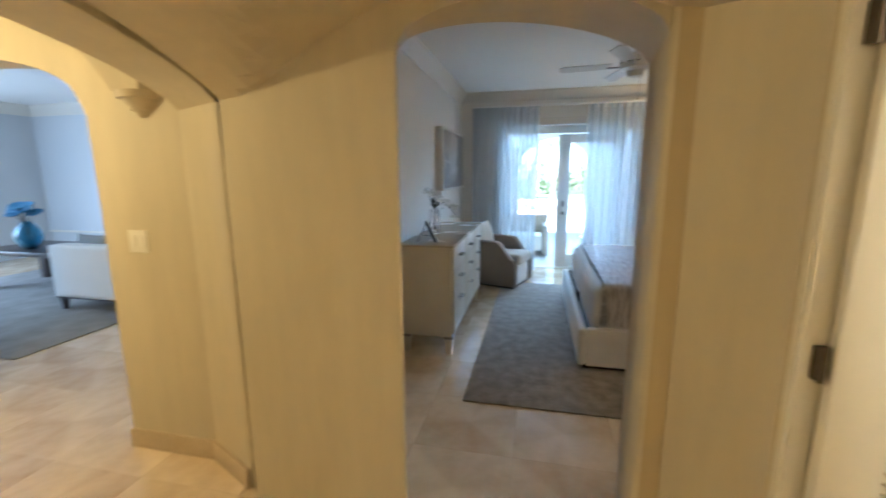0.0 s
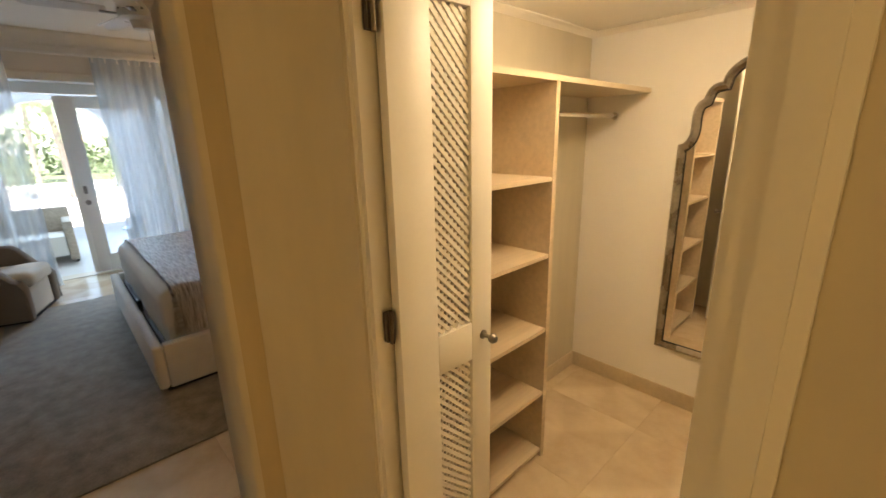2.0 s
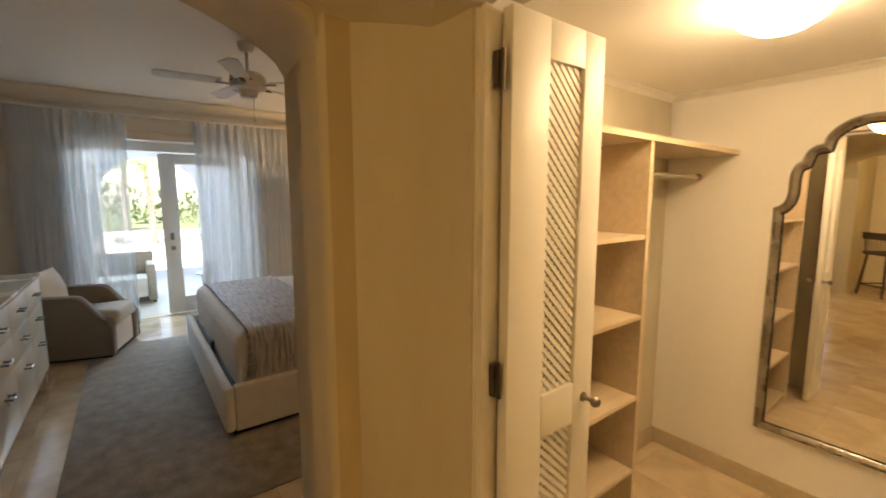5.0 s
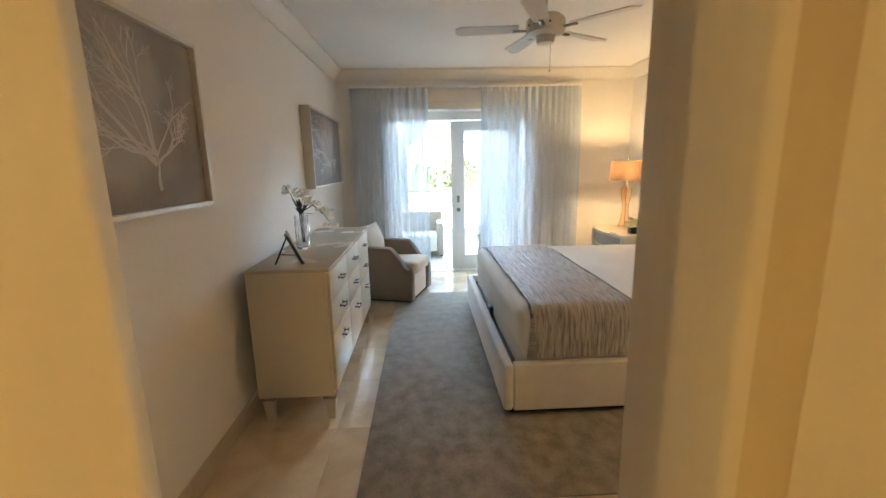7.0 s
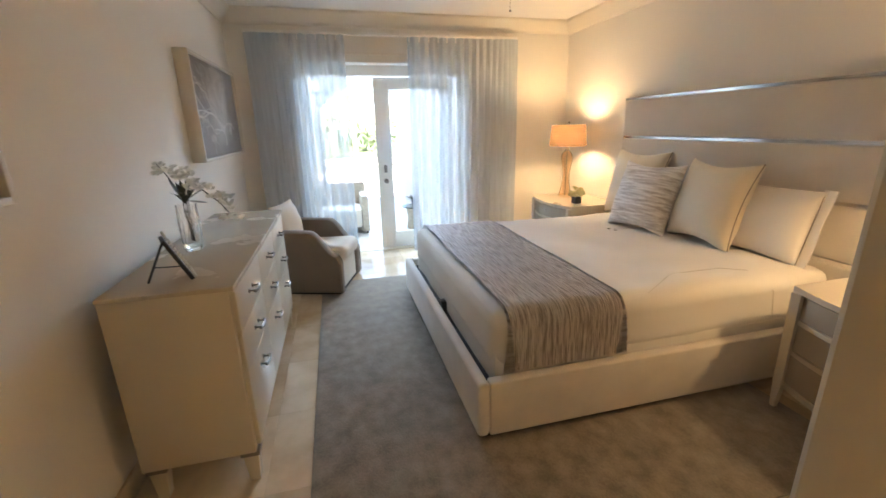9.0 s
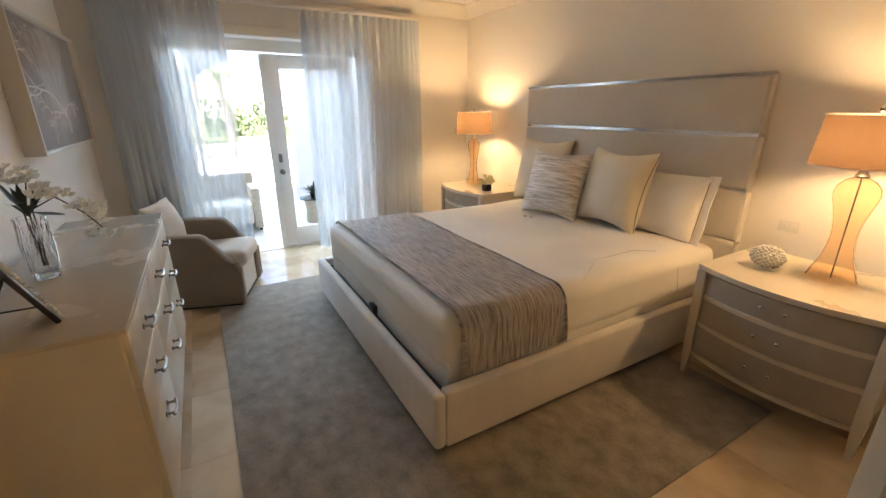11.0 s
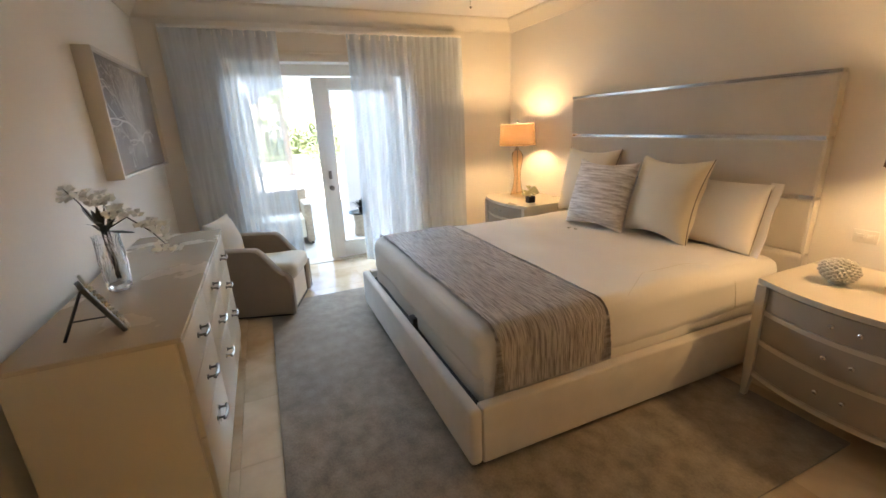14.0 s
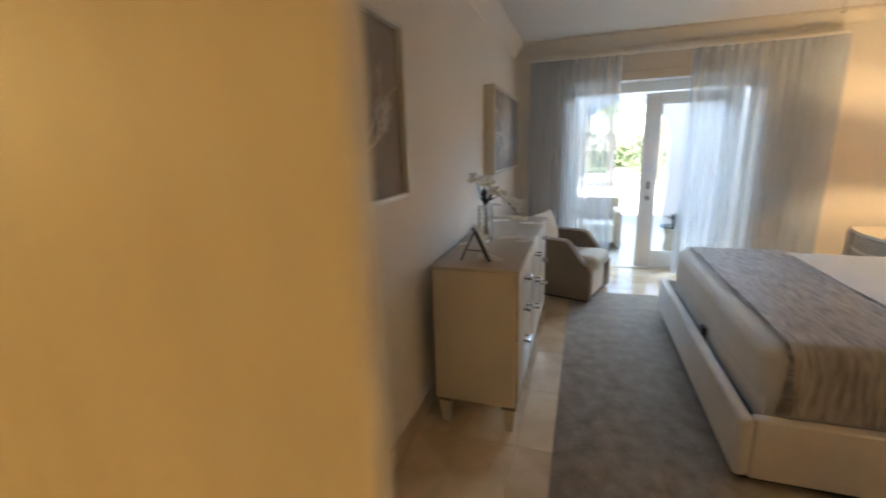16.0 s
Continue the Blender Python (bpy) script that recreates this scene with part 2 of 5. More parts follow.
leafy(M_PALM, 0.45)
M_TRUNK = material("palm_trunk", (0.34, 0.29, 0.22), 0.9, var=0.2, scale=9, bump=0.01)
M_STOOL = material("stool_rattan", (0.10, 0.075, 0.05), 0.7, var=0.25, scale=30)


def painted_halo(mat, at, radius, color):
    """A soft pale wash of paint round a point of the canvas."""
    nt = mat.node_tree
    p = nt.nodes["Principled BSDF"]
    src = p.inputs["Base Color"].links[0].from_socket
    tc = nt.nodes.new("ShaderNodeTexCoord")
    dist = nt.nodes.new("ShaderNodeVectorMath")
    dist.operation = "DISTANCE"
    dist.inputs[1].default_value = at
    nz = nt.nodes.new("ShaderNodeTexNoise")
    nz.inputs["Scale"].default_value = 3.5
    nz.inputs["Detail"].default_value = 4
    add = nt.nodes.new("ShaderNodeMath")
    add.operation = "MULTIPLY_ADD"
    add.inputs[1].default_value = 0.45
    mr = nt.nodes.new("ShaderNodeMapRange")
    mr.interpolation_type = "SMOOTHSTEP"
    mr.inputs["From Min"].default_value = radius + 0.22
    mr.inputs["From Max"].default_value = radius * 0.5 + 0.22
    mr.inputs["To Max"].default_value = 0.8
    mix = nt.nodes.new("ShaderNodeMix")
    mix.data_type = "RGBA"
    mix.inputs["B"].default_value = (*color, 1)
    nt.links.new(tc.outputs["Object"], dist.inputs[0])
    nt.links.new(tc.outputs["Object"], nz.inputs["Vector"])
    nt.links.new(nz.outputs["Fac"], add.inputs[0])
    nt.links.new(dist.outputs["Value"], add.inputs[2])
    nt.links.new(add.outputs[0], mr.inputs["Value"])
    nt.links.new(mr.outputs[0], mix.inputs["Factor"])
    nt.links.new(src, mix.inputs["A"])
    nt.links.new(mix.outputs["Result"], p.inputs["Base Color"])


painted_halo(M_CANVAS, (0.05, 0.80, 0.44), 0.42, (0.50, 0.465, 0.42))


# ---- mesh helpers ----
def box(bm, x0, x1, y0, y1, z0, z1, bevel=0.0, seg=2):
    r = bmesh.ops.create_cube(bm, size=1.0, matrix=Matrix.Translation(((x0 + x1) / 2, (y0 + y1) / 2, (z0 + z1) / 2)) @ Matrix.Diagonal((x1 - x0, y1 - y0, z1 - z0, 1)))
    if bevel:
        vs = set(r["verts"])
        es = [e for e in bm.edges if e.verts[0] in vs and e.verts[1] in vs]
        bmesh.ops.bevel(bm, geom=es, offset=bevel, segments=seg, affect="EDGES", profile=0.5)
    return bm


def prism(bm, outline, z0, z1):
    """Upright prism on a plan outline (counter-clockwise)."""
    lo = [bm.verts.new((x, y, z0)) for x, y in outline]
    hi = [bm.verts.new((x, y, z1)) for x, y in outline]
    n = len(outline)
    for i in range(n):
        bm.faces.new((lo[i], lo[(i + 1) % n], hi[(i + 1) % n], hi[i]))
    bm.faces.new(hi)
    bm.faces.new(lo[::-1])
    return bm


def loft(bm, rings, cap=True, closed=True):
    """Skin over rings of points with equal counts."""
    vs = [[bm.verts.new(p) for p in ring] for ring in rings]
    n = len(vs[0])
    for a, b in zip(vs, vs[1:]):
        for i in range(n if closed else n - 1):
            bm.faces.new((a[i], a[(i + 1) % n], b[(i + 1) % n], b[i]))
    if cap and closed:
        bm.faces.new(vs[0][::-1])
        bm.faces.new(vs[-1])
    return bm


def lathe(bm, profile, seg=32, cap=True, sx=1.0, sy=1.0, at=(0, 0)):
    """profile: (radius, height) from the bottom."""
    rings = [[(at[0] + r * sx * math.cos(2 * math.pi * i / seg), at[1] + r * sy * math.sin(2 * math.pi * i / seg), z) for i in range(seg)] for r, z in profile]
    return loft(bm, rings, cap)


def rod(bm, points, radius, seg=8, taper=1.0):
    """Round bar along points."""
    pts = [Vector(p) for p in points]
    rings = []
    for i, p in enumerate(pts):
        d = (pts[min(i + 1, len(pts) - 1)] - pts[max(i - 1, 0)]).normalized()
        a = d.orthogonal().normalized() if abs(d.z) > 0.95 else d.cross(Vector((0, 0, 1))).normalized()
        b = d.cross(a)
        r = radius * (1 + (taper - 1) * i / max(1, len(pts) - 1))
        rings.append([p + a * (r * math.cos(2 * math.pi * k / seg)) + b * (r * math.sin(2 * math.pi * k / seg)) for k in range(seg)])
    return loft(bm, rings)


def finish(name, bm, mat, smooth=False):
    bmesh.ops.recalc_face_normals(bm, faces=bm.faces)
    me = bpy.data.meshes.new(name)
    bm.to_mesh(me)
    bm.free()
    me.materials.append(mat)
    if smooth:
        me.shade_smooth()
        me.set_sharp_from_angle(angle=radians(40))
    return new(name, me)


def part(name, bm, mat, parent, label="", smooth=True):
    ob = finish(name, bm, mat, smooth)
    ob.parent = parent
    if label:
        tagged(ob, label)
    return ob


def thing(name, m, label, category, group=""):
    ob = new(name)
    ob.empty_display_size = 0.1
    ob.matrix_world = m
    return tagged(ob, label, category, group)


def structure(name, bm, mat, label, smooth=False):
    return tagged(finish(name, bm, mat, smooth), label, kind="structure")


def B():
    return bmesh.new()


# ---- the large structure ----
XL, XR, YN, YF, ZC = -0.04, 4.12, 1.695, 6.65, 2.88   # bedroom: walls and ceiling
LN, LF = (0.724, 1.137), (0.711, 1.186)              # doorway, hinge-less arch: left jamb, hall side and room side
GN, RF = (1.655, 1.235), (1.684, 1.645)              # right jamb
SPRING, APEX = 2.06, 2.19


def arch_z(s, z0=SPRING, z1=APEX):
    return z0 + (z1 - z0) * math.sqrt(max(0.0, 1 - (2 * s - 1) ** 2)) ** 1.15


floor_bm = B()
box(floor_bm, -9.0, 4.3, -2.2, 7.02, -0.2, -0.008)
structure("floor", floor_bm, M_GROUT, "beige stone floor with fine joints")

bm = B()
box(bm, XL - 0.16, XL, 1.43, 6.92, 0, 3.0)
structure("wall_west", bm, M_WALL, "cream painted bedroom wall with pictures")
bm = B()
box(bm, XR, XR + 0.16, -1.0, 6.92, 0, 3.0)
structure("wall_east", bm, M_WALL, "cream painted bedroom wall behind the bed")
bm = B()
DX0, DX1, DZ = 0.66, 2.70, 2.36
box(bm, XL - 0.158, DX0, YF, 6.92, 0, 3.0)
box(bm, DX1, XR + 0.158, YF, 6.92, 0, 3.0)
box(bm, DX0 - 0.001, DX1 + 0.001, YF, 6.92, DZ, 3.0)
structure("wall_north", bm, M_WALL, "cream bedroom wall with the garden door opening")

# arched doorway between hall and bedroom, its lintel and its two piers
bm = B()
N = 28
rings_n, rings_f = [], []
for i in range(N + 1):
    s = i / N
    rings_n.append((LN[0] + (GN[0] - LN[0]) * s, LN[1] + (GN[1] - LN[1]) * s, arch_z(s, SPRING + 0.01, APEX + 0.03)))
    rings_f.append((LF[0] + (RF[0] - LF[0]) * s, LF[1] + (RF[1] - LF[1]) * s, arch_z(s)))
nv = [bm.verts.new(p) for p in rings_n]
fv = [bm.verts.new(p) for p in rings_f]
nt_ = [bm.verts.new((p[0], p[1], 3.0)) for p in rings_n]
ft_ = [bm.verts.new((p[0], p[1], 3.0)) for p in rings_f]
for i in range(N):
    bm.faces.new((nv[i], nv[i + 1], fv[i + 1], fv[i]))
    bm.faces.new((nv[i + 1], nv[i], nt_[i], nt_[i + 1]))
    bm.faces.new((fv[i], fv[i + 1], ft_[i + 1], ft_[i]))
    bm.faces.new((nt_[i], ft_[i], ft_[i + 1], nt_[i + 1]))
bm.faces.new((nv[0], fv[0], ft_[0], nt_[0]))
bm.faces.new((nv[N], nt_[N], ft_[N], fv[N]))
structure("arch_lintel", bm, M_HALL, "cream plaster arch over the bedroom doorway", True)


def rounded(outline, which, r=0.02, n=4):
    """Outline with the corners listed in which rounded."""
    res = []
    for i, p in enumerate(outline):
        if i not in which:
            res.append(p)
            continue
        p = Vector(p)
        a = (Vector(outline[i - 1]) - p).normalized() * r
        b = (Vector(outline[(i + 1) % len(outline)]) - p).normalized() * r
        for k in range(n + 1):
            t = k / n
            q = p + a * (1 - t) ** 2 + b * t ** 2
            res.append((q.x, q.y))
    return res


bm = B()
prism(bm, rounded([(-0.118, 1.226), LN, LF, (0.60, 1.30), (-0.05, 1.428), (-0.118, 1.42)], (0, 1,), 0.015), 0, SPRING + 0.012)
prism(bm, [(-0.118, 1.228), LN, LF, (0.60, 1.30), (-0.05, 1.428), (-0.118, 1.42)], SPRING + 0.012, 3.0)
structure("wall_hall_panel", bm, M_HALL, "cream plaster wall between hall and bedroom", True)
bm = B()
prism(bm, rounded([GN, (1.738, 1.183), (1.905, 0.845), (1.975, 0.845), (1.975, 0.86), (2.07, 0.86), (2.07, 1.28), (4.119, 1.28), (4.119, YN), (1.86, YN), (1.79, YN - 0.002), (1.745, YN - 0.012), (1.71, YN - 0.028), RF], (0,), 0.018), 0, 3.0)
structure("wall_closet", bm, M_HALL, "cream plaster wall between closet and bedroom", True)

# thin upright strip at the right jamb, more golden than the plaster
bm = B()
prism(bm, [(1.6765, 1.2215), (1.7345, 1.1835), (1.7365, 1.1870), (1.6785, 1.2250)], 0, 2.9)
structure("jamb_strip", bm, M_GOLDSTRIP, "golden brown strip beside the doorway")

# closet shell
bm = B()
box(bm, 3.9, XR - 0.001, -0.75, 1.279, 0, 2.6)
box(bm, 2.071, 4.0, -0.849, -0.7, 0, 2.6)
structure("wall_closet_shell", bm, M_WALL, "cream closet walls")
bm = B()
box(bm, 1.95, 2.07, -0.85, 0.02, 0, 3.0)
box(bm, 1.951, 2.069, 0.019, 0.861, 2.13, 3.0)
structure("wall_closet_front", bm, M_HALL, "cream plaster hall wall with the closet doorway")
bm = B()
box(bm, 2.07, 3.9, -0.7, 1.28, 2.225, 2.325)
structure("ceiling_closet", bm, M_CEIL, "white closet ceiling")


def moulding(bm, path, profile, closed=False):
    """Sweep a profile (out, up) along plan points; the profile leans to the left of the way."""
    n = len(path)
    rings = []
    for i, p in enumerate(path):
        p = Vector(p)
        d0 = (p - Vector(path[i - 1])).normalized() if (i or closed) else None
        d1 = (Vector(path[(i + 1) % n]) - p).normalized() if (i < n - 1 or closed) else None
        d0, d1 = d0 or d1, d1 or d0
        n0, n1 = Vector((-d0.y, d0.x)), Vector((-d1.y, d1.x))
        k = (n0 + n1) / max(0.2, 1 + n0.dot(n1))
        rings.append([(p.x + k.x * o, p.y + k.y * o, z) for o, z in profile])
    if closed:
        rings.append(rings[0])
    return loft(bm, rings, cap=not closed)


CROWN = [(0, -0.15), (0.012, -0.15), (0.018, -0.135), (0.03, -0.12), (0.055, -0.09), (0.085, -0.055), (0.11, -0.035), (0.118, -0.02), (0.118, -0.001), (0, -0.001)]
bm = B()
moulding(bm, [(XR, YN), (XR, YF), (XL, YF), (XL, YN)], [(o, ZC + z) for o, z in CROWN])
structure("crown_moulding", bm, M_TRIM, "cream painted crown moulding", True)
bm = B()
moulding(bm, [(2.07, 1.28), (2.07, -0.7), (3.9, -0.7), (3.9, 1.28)], [(o * 0.35, 2.225 + z * 0.2) for o, z in CROWN], True)
structure("crown_moulding_closet", bm, M_TRIM, "cream painted crown moulding", True)
BASE = [(0, 0.0), (0.016, 0.0), (0.016, 0.10), (0.010, 0.112), (0, 0.112)]
bm = B()
moulding(bm, [(DX0 - 0.08, YF), (XL, YF), (XL, 1.44)], BASE)
moulding(bm, [(XR, YN), (XR, YF), (DX1 + 0.08, YF)], BASE)
structure("baseboard", bm, M_STONEBASE, "tan stone baseboard", True)
bm = B()
moulding(bm, [(2.07, -0.7), (3.9, -0.7), (3.9, 1.28), (2.07, 1.28)], [(o, z * 0.86) for o, z in BASE])
structure("baseboard_closet", bm, M_STONEBASE, "tan stone baseboard", True)
bm = B()
box(bm, XL - 0.15, XR + 0.15, 1.30, 6.9, ZC, ZC + 0.12)
structure("ceiling", bm, M_CEIL, "white bedroom ceiling")


# hall: groin-vaulted bay, transverse rib and the passage beyond
def vault(bm, x0, x1, y0, y1, spring, rise, n=26, thick=0.05):
    def arc(v, a, b, low, high):
        """Height over one span; low and high set how flat it springs at its two feet."""
        u = 2 * (v - a) / (b - a) - 1
        return max(0.0, 1 - u * u) ** (low if u < 0 else high)
    grid = []
    for j in range(n + 1):
        row = []
        for i in range(n + 1):
            x = x0 + (x1 - x0) * (0.5 - 0.5 * math.cos(math.pi * i / n))
            y = y0 + (y1 - y0) * (0.5 - 0.5 * math.cos(math.pi * j / n))
            row.append(bm.verts.new((x, y, spring + rise * max(arc(x, x0, x1, 1.6, 0.45), arc(y, y0, y1, 0.6, 0.9)))))
        grid.append(row)
    for j in range(n):
        for i in range(n):
            bm.faces.new((grid[j][i], grid[j + 1][i], grid[j + 1][i + 1], grid[j][i + 1]))


bm = B()
vault(bm, -0.10, 1.95, -1.5, 1.26, 1.905, 0.335)
structure("ceiling_hall", bm, M_HALL, "cream plaster groin vault over the hall")
bm = B()
box(bm, 1.951, 2.069, -1.6, -0.851, 0, 3.0)
box(bm, -4.5, 2.07, -1.75, -1.5, 0, 3.0)
structure("wall_south", bm, M_HALL, "cream plaster hall wall")
bm = B()
box(bm, -4.62, -4.45, -1.5, 1.419, 0, 3.0)
structure("wall_passage_end", bm, M_WALL, "white wall at the end of the passage")
bm = B()
box(bm, -4.45, -0.5, -1.5, 1.42, 2.62, 2.72)
structure("ceiling_passage", bm, M_HALL, "cream plaster passage ceiling")
# transverse rib with its pilaster
bm = B()
RY0, RY1 = -1.5, 1.42
# the soffit skews from the passage wall to the hall panel
for (xa, ya), (xb, yb), lift in (((-0.51, 1.42), (-0.15, 1.25), 0.0), ((-0.15, 1.25), (-0.10, 1.25), 0.03)):
    arcs = []
    for x, ys in ((xa, ya), (xb, yb)):
        arc_pts = []
        for i in range(33):
            u = i / 32
            arc_pts.append((x, ys - (ys + 1.38) * u, 1.925 + lift + 0.26 * max(0.0, 1 - (2 * u - 1) ** 2) ** 0.72))
        arcs.append(arc_pts)
    lo = [[bm.verts.new(p) for p in arc_pts] for arc_pts in arcs]
    hi = [[bm.verts.new((x, y, 2.75)) for x, y, z in arc_pts] for arc_pts in arcs]
    for i in range(32):
        bm.faces.new((lo[0][i], lo[0][i + 1], lo[1][i + 1], lo[1][i]))
        bm.faces.new((lo[0][i + 1], lo[0][i], hi[0][i], hi[0][i + 1]))
        bm.faces.new((lo[1][i], lo[1][i + 1], hi[1][i + 1], hi[1][i]))
prism(bm, rounded([(-0.51, 1.418), (-0.172, 1.258), (-0.146, 1.254), (-0.146, 1.45), (-0.51, 1.45)], (1,), 0.012), 0, 1.927)
prism(bm, [(-0.1455, 1.32), (-0.118, 1.31), (-0.118, 1.45), (-0.1455, 1.45)], 0, 2.2)
prism(bm, [(-0.5, -1.5), (-0.10, -1.5), (-0.10, -1.38), (-0.5, -1.38)], 0, 2.75)
structure("hall_rib", bm, M_HALL, "cream plaster arch rib on a pilaster", True)

# wall with the arched opening to the living room
bm = B()
AX0, AX1 = -2.95, -1.09
pts = []
for i in range(25):
    s = i / 24
    pts.append((AX0 + (AX1 - AX0) * s, 1.93 + 0.33 * math.sqrt(max(0, 1 - (2 * s - 1) ** 2)) ** 0.9))
for y, order in ((1.42, 1), (1.66, -1)):
    lo = [bm.verts.new((x, y, z)) for x, z in pts]
    hi = [bm.verts.new((x, y, 3.0)) for x, z in pts]
    for i in range(24):
        bm.faces.new((lo[i], lo[i + 1], hi[i + 1], hi[i]))
    if order == 1:
        first = lo
    else:
        for i in range(24):
            bm.faces.new((first[i], first[i + 1], lo[i + 1], lo[i]))
box(bm, AX1, -0.201, 1.42, 1.66, 0, 3.0)
box(bm, -4.62, AX0, 1.42, 1.66, 0, 3.0)
structure("wall_passage", bm, M_HALL, "cream plaster wall with an arched opening", True)
bm = B()
moulding(bm, [(-0.515, 1.42), (AX1 + 0.0, 1.42), (AX1 + 0.0, 1.66)], BASE)
moulding(bm, [(-0.172, 1.258), (-0.51, 1.418)], [(o * 1.3, z * 1.02) for o, z in BASE])
structure("baseboard_passage", bm, M_STONEBASE, "tan stone baseboard", True)

# living room shell
bm = B()
box(bm, -9.0, -0.2, 6.3, 6.5, 0, 3.2)
# unseen west opening, assumed as the source of the room's daylight
box(bm, -9.0, -8.8, -0.2, 0.9, 0, 3.2)
box(bm, -9.0, -8.8, 3.5, 6.3, 0, 3.2)
box(bm, -9.0, -8.8, 0.9, 3.5, 0, 0.4)
box(bm, -9.0, -8.8, 0.9, 3.5, 2.7, 3.2)
box(bm, -8.8, -4.62, -0.2, 0.0, 0, 3.2)
structure("wall_living", bm, M_LIVINGWALL, "pale grey living room walls")
bm = B()
box(bm, -9.0, -0.2, -0.2, 6.5, 3.0, 3.1)
structure("ceiling_living", bm, M_CEIL, "white living room ceiling")
bm = B()
moulding(bm, [(-0.201, 6.3), (-8.8, 6.3), (-8.8, 3.5)], [(o, 3.0 + z * 1.4) for o, z in CROWN])
moulding(bm, [(-0.201, 6.3), (-8.8, 6.3)], [(0, 0.45), (0.02, 0.45), (0.03, 0.47), (0.02, 0.49), (0, 0.49)])
structure("trim_living", bm, M_TRIM, "white cornice and wall moulding", True)

# garden door casing in the opening
bm = B()
box(bm, DX0, DX0 + 0.06, 6.84, 6.94, 0, 2.30)
box(bm, DX1 - 0.06, DX1, 6.84, 6.94, 0, 2.30)
box(bm, DX0, DX1, 6.84, 6.94, 2.24, 2.36)
box(bm, DX0 - 0.09, DX0, YF - 0.02, YF, 0.0, 2.36)
box(bm, DX1, DX1 + 0.09, YF - 0.02, YF, 0.0, 2.36)
box(bm, DX0 - 0.09, DX1 + 0.09, YF - 0.022, YF, 2.36, 2.44)
box(bm, DX0 - 0.10, DX1 + 0.10, YF - 0.035, YF, 2.44, 2.465)
structure("door_frame", bm, M_TRIM, "white painted frame of the garden doors")
bm = B()
box(bm, DX0, DX1, 6.80, 7.02, -0.007, 0.006)
structure("threshold", bm, M_STONEBASE, "pale stone threshold")

# closet door casing
bm = B()
for y0, y1 in ((0.82, 0.90), (-0.07, 0.02)):
    box(bm, 1.925, 1.95, y0, y1, 0, 2.19)
    box(bm, 1.915, 1.95, y0 + 0.02, y1 - 0.03, 0, 2.19)
box(bm, 1.925, 1.95, -0.07, 0.90, 2.115, 2.19)
box(bm, 1.95, 2.07, 0.832, 0.859, 0, 2.13)
box(bm, 1.95, 2.07, 0.02, 0.035, 0, 2.13)
structure("door_casing", bm, M_TRIM, "cream painted casing of the closet door", True)

# outside: loggia and garden
bm = B()
box(bm, -40, 45, 10.6, 120, -0.5, -0.12)
structure("ground", bm, M_GRASS, "sunlit green lawn")
bm = B()
box(bm, -14, 16, 10.15, 27.0, -0.4, -0.07)
structure("pavement", bm, M_DRIVE, "pale sunlit paving")
bm = B()
box(bm, -1.5, 6.5, 7.02, 10.2, -0.2, -0.016)
structure("patio", bm, M_GROUT, "loggia floor bed")
bm = B()
GX0, GX1 = 0.78, 2.37
pts = []
for i in range(25):
    s = i / 24
    pts.append((GX0 + (GX1 - GX0) * s, 1.70 + 0.70 * math.sqrt(max(0, 1 - (2 * s - 1) ** 2))))
first = None
for y in (9.8, 10.15):
    lo = [bm.verts.new((x, y, z)) for x, z in pts]
    hi = [bm.verts.new((x, y, 3.3)) for x, z in pts]
    for i in range(24):
        bm.faces.new((lo[i], lo[i + 1], hi[i + 1], hi[i]))
        if first:
            bm.faces.new((first[i], first[i + 1], lo[i + 1], lo[i]))
    first = lo
box(bm, -1.5, GX0, 9.8, 10.15, -0.1, 3.3)
box(bm, GX1, 6.5, 9.8, 10.15, -0.1, 3.3)
box(bm, -1.7, -1.5, 6.92, 10.15, -0.1, 3.3)
box(bm, 6.5, 6.7, 6.92, 10.15, -0.1, 3.3)
structure("loggia_wall", bm, M_STUCCO, "white stucco loggia wall with an arch", True)
bm = B()
box(bm, -1.7, 6.7, 6.92, 10.4, 3.1, 3.3)
structure("ceiling_loggia", bm, M_STUCCO, "white loggia ceiling")

# unseen slab over the whole house and outer walls, added to block outdoor light
bm = B()
box(bm, -9.2, 4.4, -2.2, 7.0, 3.30, 3.45)
structure("top_light_block", bm, M_STUCCO, "unseen slab added over the rooms against sky light")
bm = B()
box(bm, -9.2, -9.0, -2.2, 7.0, -0.2, 0.39)
box(bm, 4.28, 4.4, -2.2, 7.0, -0.2, 3.3)
box(bm, -9.2, 4.28, -2.2, -1.9, -0.2, 3.3)
structure("wall_light_block", bm, M_STUCCO, "unseen outer walls added against outdoor light")


